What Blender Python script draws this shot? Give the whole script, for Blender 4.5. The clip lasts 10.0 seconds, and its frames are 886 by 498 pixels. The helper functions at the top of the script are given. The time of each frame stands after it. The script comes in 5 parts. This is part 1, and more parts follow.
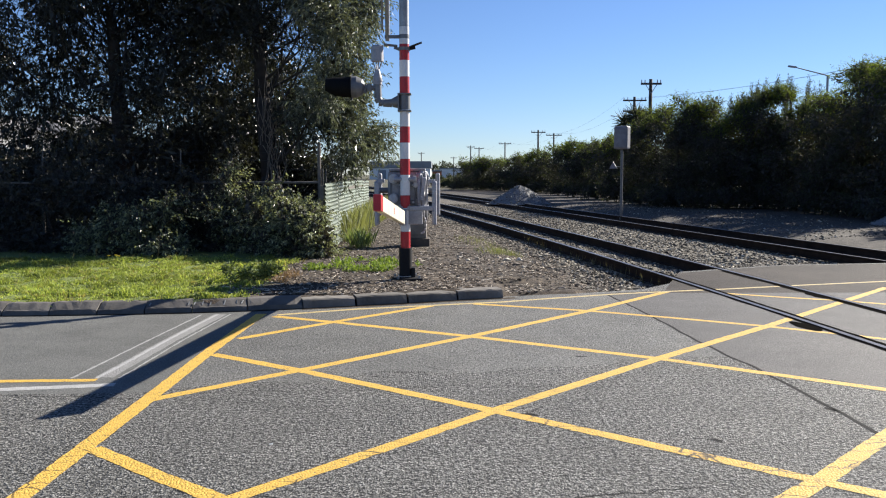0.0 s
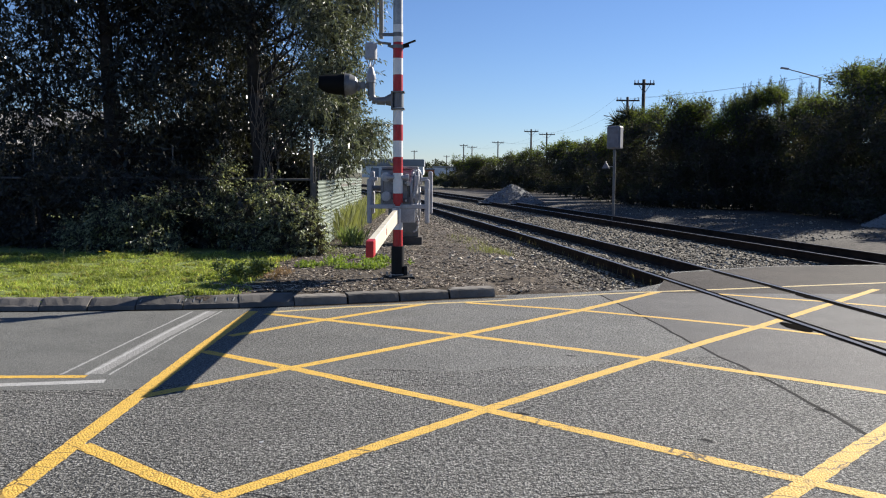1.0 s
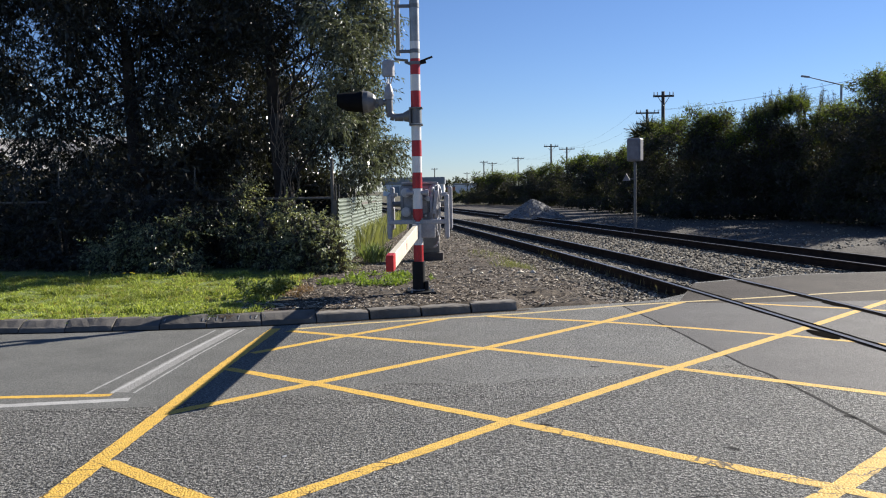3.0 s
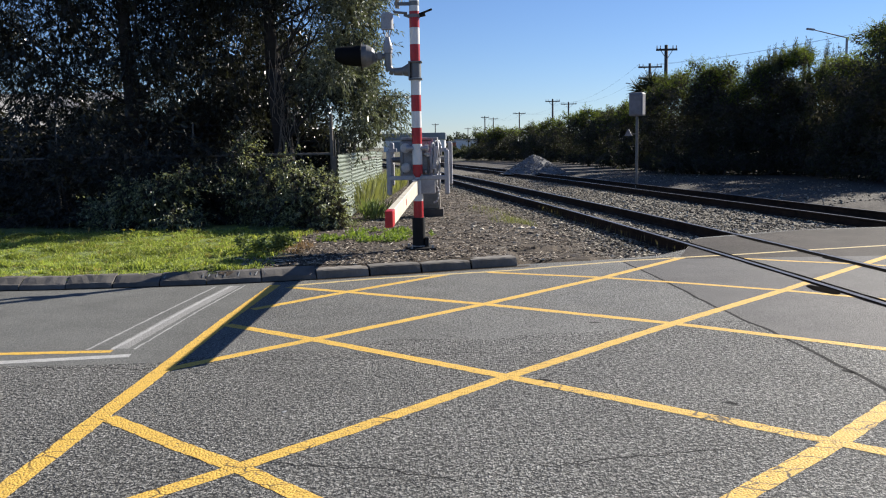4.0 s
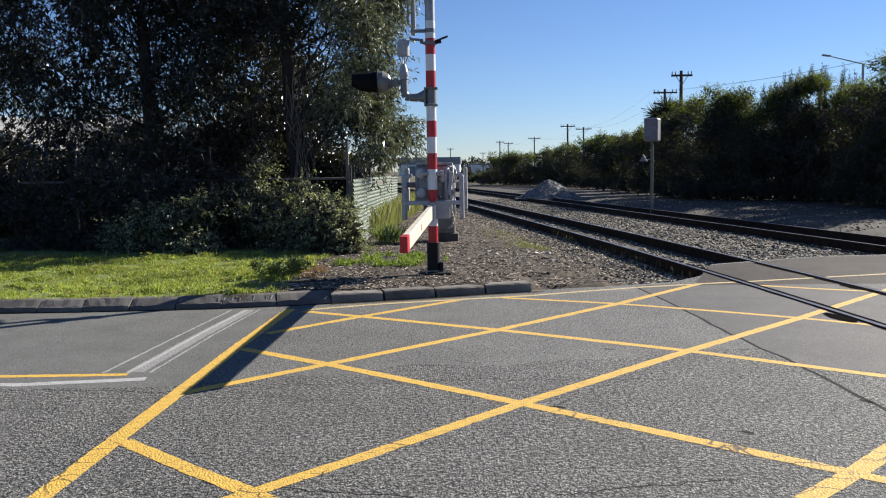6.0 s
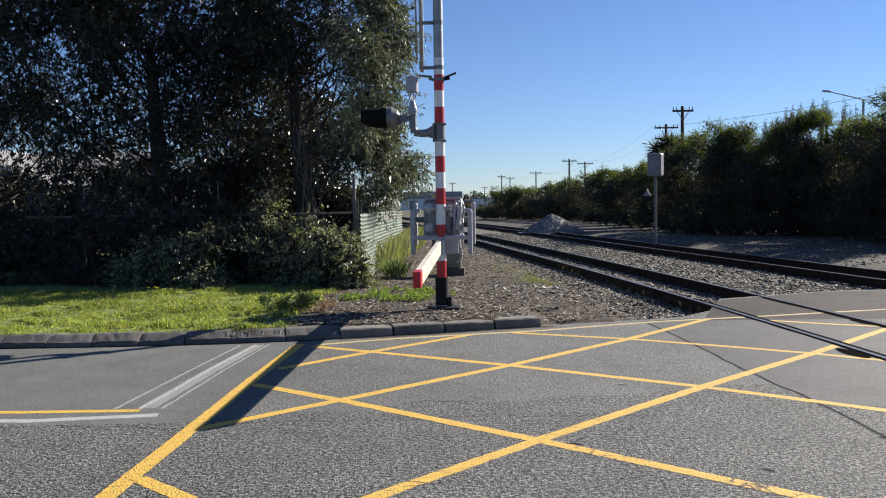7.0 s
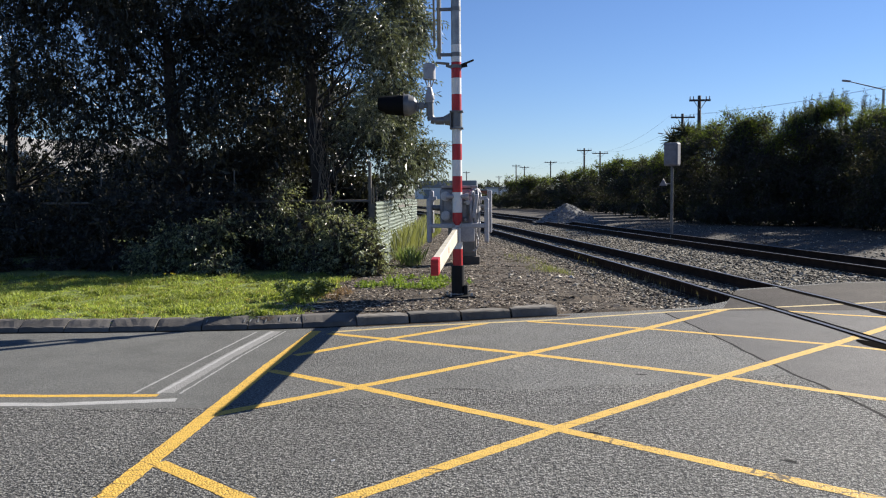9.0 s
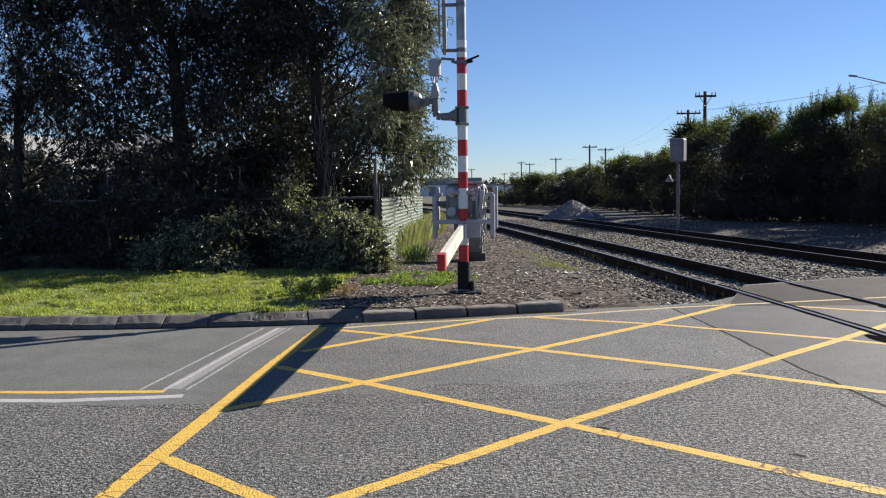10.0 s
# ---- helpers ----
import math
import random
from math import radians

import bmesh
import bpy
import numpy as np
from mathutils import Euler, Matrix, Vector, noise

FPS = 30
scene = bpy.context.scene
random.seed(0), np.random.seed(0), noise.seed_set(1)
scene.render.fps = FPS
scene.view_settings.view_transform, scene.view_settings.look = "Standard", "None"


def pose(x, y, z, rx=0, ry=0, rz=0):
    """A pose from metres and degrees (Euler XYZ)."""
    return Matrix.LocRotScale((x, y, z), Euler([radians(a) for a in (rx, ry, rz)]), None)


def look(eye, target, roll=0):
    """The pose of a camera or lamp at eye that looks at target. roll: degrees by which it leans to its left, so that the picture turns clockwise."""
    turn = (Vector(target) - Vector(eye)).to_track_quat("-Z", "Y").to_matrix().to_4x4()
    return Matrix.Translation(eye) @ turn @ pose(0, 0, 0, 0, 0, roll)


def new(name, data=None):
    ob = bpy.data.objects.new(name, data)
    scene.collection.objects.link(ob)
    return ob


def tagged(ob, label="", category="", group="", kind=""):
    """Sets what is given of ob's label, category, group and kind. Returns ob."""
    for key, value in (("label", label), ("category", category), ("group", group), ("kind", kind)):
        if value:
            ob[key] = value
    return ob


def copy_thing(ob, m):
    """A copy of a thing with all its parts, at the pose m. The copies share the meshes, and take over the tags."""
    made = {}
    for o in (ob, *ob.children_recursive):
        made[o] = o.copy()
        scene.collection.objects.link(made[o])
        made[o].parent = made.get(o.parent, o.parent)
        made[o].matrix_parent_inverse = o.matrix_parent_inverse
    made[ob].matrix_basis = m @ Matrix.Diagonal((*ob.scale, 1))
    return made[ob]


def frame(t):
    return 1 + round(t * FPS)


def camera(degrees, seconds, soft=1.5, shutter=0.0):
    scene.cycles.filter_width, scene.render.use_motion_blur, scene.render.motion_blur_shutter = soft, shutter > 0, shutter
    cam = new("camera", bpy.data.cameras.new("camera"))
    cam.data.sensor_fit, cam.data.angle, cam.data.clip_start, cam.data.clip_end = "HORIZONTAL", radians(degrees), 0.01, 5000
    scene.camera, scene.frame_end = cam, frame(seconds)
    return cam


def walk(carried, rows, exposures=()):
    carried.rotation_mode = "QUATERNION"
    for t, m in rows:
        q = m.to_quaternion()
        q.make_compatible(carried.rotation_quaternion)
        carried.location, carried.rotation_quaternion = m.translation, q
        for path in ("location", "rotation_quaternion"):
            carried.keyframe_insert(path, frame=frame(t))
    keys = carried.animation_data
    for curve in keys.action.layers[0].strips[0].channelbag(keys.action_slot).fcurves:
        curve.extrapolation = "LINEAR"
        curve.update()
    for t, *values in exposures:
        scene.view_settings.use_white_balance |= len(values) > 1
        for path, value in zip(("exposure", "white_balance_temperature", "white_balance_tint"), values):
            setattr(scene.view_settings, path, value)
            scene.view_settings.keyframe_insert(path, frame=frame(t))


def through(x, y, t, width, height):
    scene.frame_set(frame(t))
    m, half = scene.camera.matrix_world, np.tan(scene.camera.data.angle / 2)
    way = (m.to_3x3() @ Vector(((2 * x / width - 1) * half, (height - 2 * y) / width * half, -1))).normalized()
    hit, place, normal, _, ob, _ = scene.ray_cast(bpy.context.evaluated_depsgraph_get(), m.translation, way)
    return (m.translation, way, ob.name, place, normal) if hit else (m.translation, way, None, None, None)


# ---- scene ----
cam = camera(55.7, 10.0, soft=1.1)
PATH = [
    (0.0, pose(0.021, -0.021, 1.438, 84.894, 0.143, 0.000)),
    (0.5, pose(0.019, -0.016, 1.436, 84.897, 0.134, -0.052)),
    (1.0, pose(0.020, -0.018, 1.439, 84.785, -0.348, -0.491)),
    (1.5, pose(0.019, -0.021, 1.444, 85.386, -0.074, -0.443)),
    (2.0, pose(0.025, -0.023, 1.438, 86.242, 0.615, -0.105)),
    (2.2, pose(0.039, -0.031, 1.433, 86.868, 1.193, 0.273)),
    (3.5, pose(0.037, -0.003, 1.397, 84.420, 0.783, 1.184)),
    (4.0, pose(0.049, 0.011, 1.401, 82.976, 1.079, 0.982)),
    (4.5, pose(0.057, 0.011, 1.406, 83.210, 0.955, 0.708)),
    (5.0, pose(0.063, 0.016, 1.416, 82.933, -0.001, 0.331)),
    (5.5, pose(0.054, 0.009, 1.416, 82.887, 0.526, 1.090)),
    (5.7, pose(0.057, 0.001, 1.414, 83.434, 0.830, 1.885)),
    (7.0, pose(-0.037, -0.013, 1.425, 86.963, 0.857, 2.112)),
    (7.5, pose(-0.066, 0.005, 1.416, 86.793, 0.356, 1.800)),
    (8.0, pose(-0.065, 0.014, 1.407, 86.044, 0.292, 2.630)),
    (8.5, pose(-0.070, 0.015, 1.417, 86.245, 0.389, 2.935)),
    (9.0, pose(-0.071, 0.014, 1.411, 86.229, 0.532, 3.066)),
    (9.5, pose(-0.072, 0.022, 1.412, 85.974, 0.537, 3.127)),
    (10.0, pose(-0.079, 0.027, 1.395, 86.051, 0.747, 3.422)),
]
walk(cam, PATH, exposures=[(0.0, 1.17), (0.5, 1.06), (1.0, 1.0), (10.0, 1.0)])

# ---- light ----
world = bpy.data.worlds.new("sky")
scene.world = world
world.use_nodes = True
wn = world.node_tree
sky = wn.nodes.new("ShaderNodeTexSky")
sky.sky_type = "NISHITA"
sky.sun_disc = False
SUN_TO = Vector((1.47, 1.12, 1.0)).normalized()
sky.sun_elevation = math.asin(SUN_TO.z)
sky.sun_rotation = math.atan2(SUN_TO.x, SUN_TO.y)
sky.air_density, sky.dust_density, sky.ozone_density = 0.95, 0.0, 4.2
tint = wn.nodes.new("ShaderNodeMix")
tint.data_type, tint.blend_type = "RGBA", "MULTIPLY"
tint.inputs[0].default_value, tint.inputs[7].default_value = 1.0, (0.86, 0.94, 1.18, 1)
wn.links.new(sky.outputs[0], tint.inputs[6])
wn.links.new(tint.outputs[2], wn.nodes["Background"].inputs[0])
wn.nodes["Background"].inputs[1].default_value = 0.0485
sun_data = bpy.data.lights.new("sun", "SUN")
sun_data.energy, sun_data.angle, sun_data.color = 5.0, radians(0.53), (1.0, 0.94, 0.845)
sun = new("sun", sun_data)
sun.matrix_world = look((0, 0, 30), Vector((0, 0, 30)) - SUN_TO)


# ---- materials ----
def material(name):
    m = bpy.data.materials.new(name)
    m.use_nodes = True
    nt = m.node_tree
    return m, nt, nt.nodes["Principled BSDF"]


def node(nt, kind, **values):
    n = nt.nodes.new(kind)
    for key, value in values.items():
        n.inputs[key.replace("_", " ")].default_value = value
    return n


def coords(nt, scale=1.0):
    tc = nt.nodes.new("ShaderNodeTexCoord")
    mp = nt.nodes.new("ShaderNodeMapping")
    mp.inputs["Scale"].default_value = (scale,) * 3 if not isinstance(scale, tuple) else scale
    nt.links.new(tc.outputs["Object"], mp.inputs["Vector"])
    return mp.outputs["Vector"]


def ramp(nt, source, stops):
    r = nt.nodes.new("ShaderNodeValToRGB")
    els = r.color_ramp.elements
    while len(els) < len(stops):
        els.new(0.5)
    for el, (p, c) in zip(els, stops):
        el.position, el.color = p, (c, c, c, 1) if isinstance(c, (int, float)) else (*c, 1)
    nt.links.new(source, r.inputs[0])
    return r.outputs[0]


def mix(nt, factor, a, b, how="MIX"):
    n = nt.nodes.new("ShaderNodeMix")
    n.data_type, n.blend_type = "RGBA", how
    for value, socket in ((factor, n.inputs[0]), (a, n.inputs[6]), (b, n.inputs[7])):
        if isinstance(value, (int, float)):
            socket.default_value = value
        elif isinstance(value, tuple):
            socket.default_value = (*value, 1)
        else:
            nt.links.new(value, socket)
    return n.outputs[2]


def noise_of(nt, vec, scale, detail=4.0, rough=0.55):
    n = node(nt, "ShaderNodeTexNoise", Scale=scale, Detail=detail, Roughness=rough)
    nt.links.new(vec, n.inputs["Vector"])
    return n.outputs[0]


def voronoi_of(nt, vec, scale, out="Distance"):
    n = node(nt, "ShaderNodeTexVoronoi", Scale=scale)
    nt.links.new(vec, n.inputs["Vector"])
    return n.outputs[out]


def bump(nt, bsdf, height, strength, distance):
    b = node(nt, "ShaderNodeBump", Strength=strength, Distance=distance)
    nt.links.new(height, b.inputs["Height"])
    nt.links.new(b.outputs[0], bsdf.inputs["Normal"])
    return b


def plain(name, colour, rough=0.6, metal=0.0, var=0.25, scale=6.0, grain=60.0, relief=0.2, random_tint=0.0, gloss=0.5):
    """A painted, cast or worn surface: two scales of colour change and fine relief."""
    m, nt, b = material(name)
    v = coords(nt)
    big, small = noise_of(nt, v, scale), noise_of(nt, v, grain, 3)
    dark = tuple(c * (1 - var) for c in colour)
    light = tuple(min(1, c * (1 + var * 0.6)) for c in colour)
    col = ramp(nt, big, [(0.3, dark), (0.7, light)])
    col = mix(nt, 0.35, col, ramp(nt, small, [(0.3, 0.35), (0.7, 0.65)]), "OVERLAY")
    if random_tint:
        info = nt.nodes.new("ShaderNodeObjectInfo")
        col = mix(nt, random_tint, col, ramp(nt, info.outputs["Random"], [(0.0, 0.2), (1.0, 0.8)]), "OVERLAY")
    nt.links.new(col, b.inputs["Base Color"])
    nt.links.new(ramp(nt, small, [(0.2, max(0, rough - 0.12)), (0.8, min(1, rough + 0.12))]), b.inputs["Roughness"])
    b.inputs["Metallic"].default_value = metal
    b.inputs["Specular IOR Level"].default_value = gloss
    if relief:
        bump(nt, b, small, relief, 0.004)
    return m


def crack_mask(nt, v, wide=0.014, zone_at=0.5):
    """A net of long crooked cracks that comes and goes over the road."""
    wob = nt.nodes.new("ShaderNodeTexNoise")
    wob.inputs["Scale"].default_value, wob.inputs["Detail"].default_value = 6.0, 5.0
    nt.links.new(v, wob.inputs["Vector"])
    bent = mix(nt, 0.16, v, wob.outputs["Color"], "ADD")
    stretch = nt.nodes.new("ShaderNodeMapping")
    stretch.inputs["Scale"].default_value = (4.5, 8.0, 1)
    nt.links.new(bent, stretch.inputs["Vector"])
    net = nt.nodes.new("ShaderNodeTexVoronoi")
    net.feature = "DISTANCE_TO_EDGE"
    net.inputs["Scale"].default_value = 1.0
    nt.links.new(stretch.outputs[0], net.inputs["Vector"])
    seam = ramp(nt, net.outputs["Distance"], [(wide * 0.4, 0.9), (wide, 0.0)])
    zone = ramp(nt, noise_of(nt, v, 1.1, 4, 0.6), [(zone_at, 0.0), (zone_at + 0.08, 1.0)])
    return mix(nt, 1.0, seam, zone, "MULTIPLY")


def pebbles(nt, v, size):
    """Round chips in a flat bed: distance from each chip's middle and a random tone."""
    n = node(nt, "ShaderNodeTexVoronoi", Scale=size)
    n.voronoi_dimensions = "2D"
    nt.links.new(v, n.inputs["Vector"])
    sep = nt.nodes.new("ShaderNodeSeparateColor")
    nt.links.new(n.outputs["Color"], sep.inputs[0])
    return n.outputs["Distance"], sep.outputs[0], sep.outputs[1]


def chip_seal(name, low, high, size, relief, patch=(0.85, 1.12), cracks=False, deep=0.3, shine=0.4):
    """Asphalt: pale chips pressed into a dark bed, with crooked pits between them."""
    m, nt, b = material(name)
    v = coords(nt)
    far, tone, lift = pebbles(nt, v, size)
    chips = ramp(nt, tone, [(0.0, low), (0.55, tuple((a + c) / 2 for a, c in zip(low, high))), (1.0, high)])
    # gaps and pits go darker than the bed, for the chips' small shadows
    bed = ramp(nt, far, [(0.34, 1.0), (0.6, 0.35 + 0.65 * deep)])
    grit = noise_of(nt, v, size * 0.55, 3.0, 0.7)
    pits = ramp(nt, grit, [(0.38, deep), (0.47, 0.5 + deep / 2), (0.53, 1.0), (0.68, 1.15)])
    col = mix(nt, 1.0, mix(nt, 1.0, chips, bed, "MULTIPLY"), pits, "MULTIPLY")
    broad = ramp(nt, noise_of(nt, v, 0.45, 5, 0.6), [(0.3, patch[0]), (0.7, patch[1])])
    col = mix(nt, 1.0, col, broad, "MULTIPLY")
    stain = ramp(nt, noise_of(nt, v, 2.3, 6, 0.7), [(0.35, 0.84), (0.6, 1.05)])
    col = mix(nt, 1.0, col, stain, "MULTIPLY")
    if cracks:
        col = mix(nt, crack_mask(nt, v), col, (0.03, 0.028, 0.026))
    nt.links.new(col, b.inputs["Base Color"])
    b.inputs["Roughness"].default_value = 0.75
    b.inputs["Specular IOR Level"].default_value = shine
    height = nt.nodes.new("ShaderNodeMath")
    height.operation = "MULTIPLY_ADD"
    height.inputs[1].default_value = 0.35
    nt.links.new(lift, height.inputs[0])
    nt.links.new(mix(nt, 1.0, bed, pits, "MULTIPLY"), height.inputs[2])
    bump(nt, b, height.outputs[0], relief, 0.014)
    return m


def worn_paint(name, colour, under, wear, chip=70.0, split=0.0):
    """Road paint on the tops of the chips, worn through in the gaps and at cracks."""
    m, nt, b = material(name)
    v = coords(nt)
    chips, _, _ = pebbles(nt, v, chip)
    fine = ramp(nt, chips, [(0.3, 0.0), (0.68, 1.0)])
    fine = mix(nt, 0.5, fine, ramp(nt, noise_of(nt, v, chip * 0.55, 3.0, 0.7), [(0.36, 1.0), (0.52, 0.0)]))
    broad = noise_of(nt, v, 3.2, 6, 0.65)
    worn = mix(nt, 0.5, fine, broad)
    mask = ramp(nt, worn, [(wear, 0.0), (wear + 0.14, 1.0)])
    tone = mix(nt, 1.0, colour, ramp(nt, noise_of(nt, v, 22.0, 4), [(0.3, 0.82), (0.7, 1.08)]), "MULTIPLY")
    col = mix(nt, mask, tone, under)
    if split:
        # the coarse old seal of the near lanes has split the paint
        sep = nt.nodes.new("ShaderNodeSeparateXYZ")
        nt.links.new(v, sep.inputs[0])
        lane = nt.nodes.new("ShaderNodeMapRange")
        lane.inputs["From Min"].default_value, lane.inputs["From Max"].default_value = 5.6, 4.6
        nt.links.new(sep.outputs[1], lane.inputs["Value"])
        col = mix(nt, mix(nt, 1.0, crack_mask(nt, v, split, 0.46), lane.outputs[0], "MULTIPLY"), col, (0.035, 0.03, 0.024))
    nt.links.new(col, b.inputs["Base Color"])
    b.inputs["Roughness"].default_value = 0.7
    bump(nt, b, ramp(nt, chips, [(0.3, 1.0), (0.62, 0.3)]), 0.45, 0.008)
    return m


def leaf(name, dark, light, gloss=0.45, through=0.35, shine=0.5):
    m, nt, b = material(name)
    geo = nt.nodes.new("ShaderNodeNewGeometry")
    tint = ramp(nt, geo.outputs["Random Per Island"], [(0.0, dark), (0.6, tuple((a + c) / 2 for a, c in zip(dark, light))), (1.0, light)])
    v = coords(nt)
    tint = mix(nt, 1.0, tint, ramp(nt, noise_of(nt, v, 0.9, 3), [(0.3, 0.75), (0.7, 1.2)]), "MULTIPLY")
    nt.links.new(tint, b.inputs["Base Color"])
    b.inputs["Roughness"].default_value = gloss
    b.inputs["Specular IOR Level"].default_value = shine
    tr = nt.nodes.new("ShaderNodeBsdfTranslucent")
    warm = mix(nt, 1.0, tint, (1.15, 1.12, 0.55), "MULTIPLY")
    nt.links.new(warm, tr.inputs["Color"])
    ms = nt.nodes.new("ShaderNodeMixShader")
    ms.inputs[0].default_value = through
    out = nt.nodes["Material Output"]
    nt.links.new(b.outputs[0], ms.inputs[1])
    nt.links.new(tr.outputs[0], ms.inputs[2])
    nt.links.new(ms.outputs[0], out.inputs[0])
    return m


def stones(name, colours, rough=0.9):
    m, nt, b = material(name)
    geo = nt.nodes.new("ShaderNodeNewGeometry")
    stops = [(i / max(1, len(colours) - 1), c) for i, c in enumerate(colours)]
    col = ramp(nt, geo.outputs["Random Per Island"], stops)
    col = mix(nt, 0.4, col, ramp(nt, noise_of(nt, coords(nt), 40.0, 3), [(0.3, 0.3), (0.7, 0.7)]), "OVERLAY")
    nt.links.new(col, b.inputs["Base Color"])
    b.inputs["Roughness"].default_value = rough
    return m


def ground_material():
    """Soil, turf, ballast and pale yard gravel, mixed by the sheet's region colours."""
    m, nt, b = material("ground_cover")
    v = coords(nt)
    at = nt.nodes.new("ShaderNodeVertexColor")
    at.layer_name = "region"
    sep = nt.nodes.new("ShaderNodeSeparateColor")
    nt.links.new(at.outputs[0], sep.inputs[0])
    edge = noise_of(nt, v, 3.5, 5, 0.7)

    def soft(ch):
        s = nt.nodes.new("ShaderNodeMath")
        s.operation = "MULTIPLY_ADD"
        s.inputs[1].default_value, s.inputs[2].default_value = 1.0, -0.5
        nt.links.new(edge, s.inputs[0])
        a = nt.nodes.new("ShaderNodeMath")
        a.operation = "ADD"
        nt.links.new(s.outputs[0], a.inputs[0])
        nt.links.new(ch, a.inputs[1])
        return ramp(nt, a.outputs[0], [(0.42, 0.0), (0.58, 1.0)])

    fine, mid = noise_of(nt, v, 55.0, 4, 0.7), noise_of(nt, v, 7.0, 5, 0.65)
    cell = voronoi_of(nt, v, 26.0, "Color")
    s2 = nt.nodes.new("ShaderNodeSeparateColor")
    nt.links.new(cell, s2.inputs[0])
    soil = ramp(nt, mid, [(0.3, (0.022, 0.015, 0.009)), (0.5, (0.054, 0.039, 0.026)), (0.7, (0.13, 0.098, 0.066))])
    soil = mix(nt, 0.85, soil, ramp(nt, fine, [(0.36, 0.12), (0.64, 0.9)]), "OVERLAY")
    turf = ramp(nt, mid, [(0.3, (0.085, 0.115, 0.028)), (0.7, (0.19, 0.23, 0.06))])
    bal = ramp(nt, s2.outputs[0], [(0.0, (0.031, 0.025, 0.018)), (0.6, (0.087, 0.072, 0.053)), (1.0, (0.225, 0.2, 0.155))])
    yard = ramp(nt, mid, [(0.3, (0.034, 0.027, 0.021)), (0.55, (0.06, 0.05, 0.04)), (0.75, (0.12, 0.102, 0.083))])
    yard = mix(nt, 0.5, yard, ramp(nt, fine, [(0.3, 0.25), (0.7, 0.75)]), "OVERLAY")
    col = mix(nt, soft(sep.outputs[0]), soil, turf)
    col = mix(nt, soft(sep.outputs[1]), col, bal)
    col = mix(nt, soft(sep.outputs[2]), col, yard)
    nt.links.new(col, b.inputs["Base Color"])
    b.inputs["Roughness"].default_value = 0.95
    bump(nt, b, mix(nt, 0.5, fine, s2.outputs[0]), 0.6, 0.03)
    return m


def corrugated_material():
    m, nt, b = material("fence_sheet_paint")
    v = coords(nt)
    base = ramp(nt, noise_of(nt, v, 1.6, 5, 0.6), [(0.3, (0.25, 0.3, 0.245)), (0.7, (0.36, 0.41, 0.335))])
    streak = noise_of(nt, coords(nt, (9.0, 9.0, 0.7)), 1.0, 5, 0.7)
    col = mix(nt, ramp(nt, streak, [(0.55, 0.0), (0.8, 0.6)]), base, (0.2, 0.21, 0.17))
    nt.links.new(col, b.inputs["Base Color"])
    b.inputs["Roughness"].default_value = 0.55
    return m


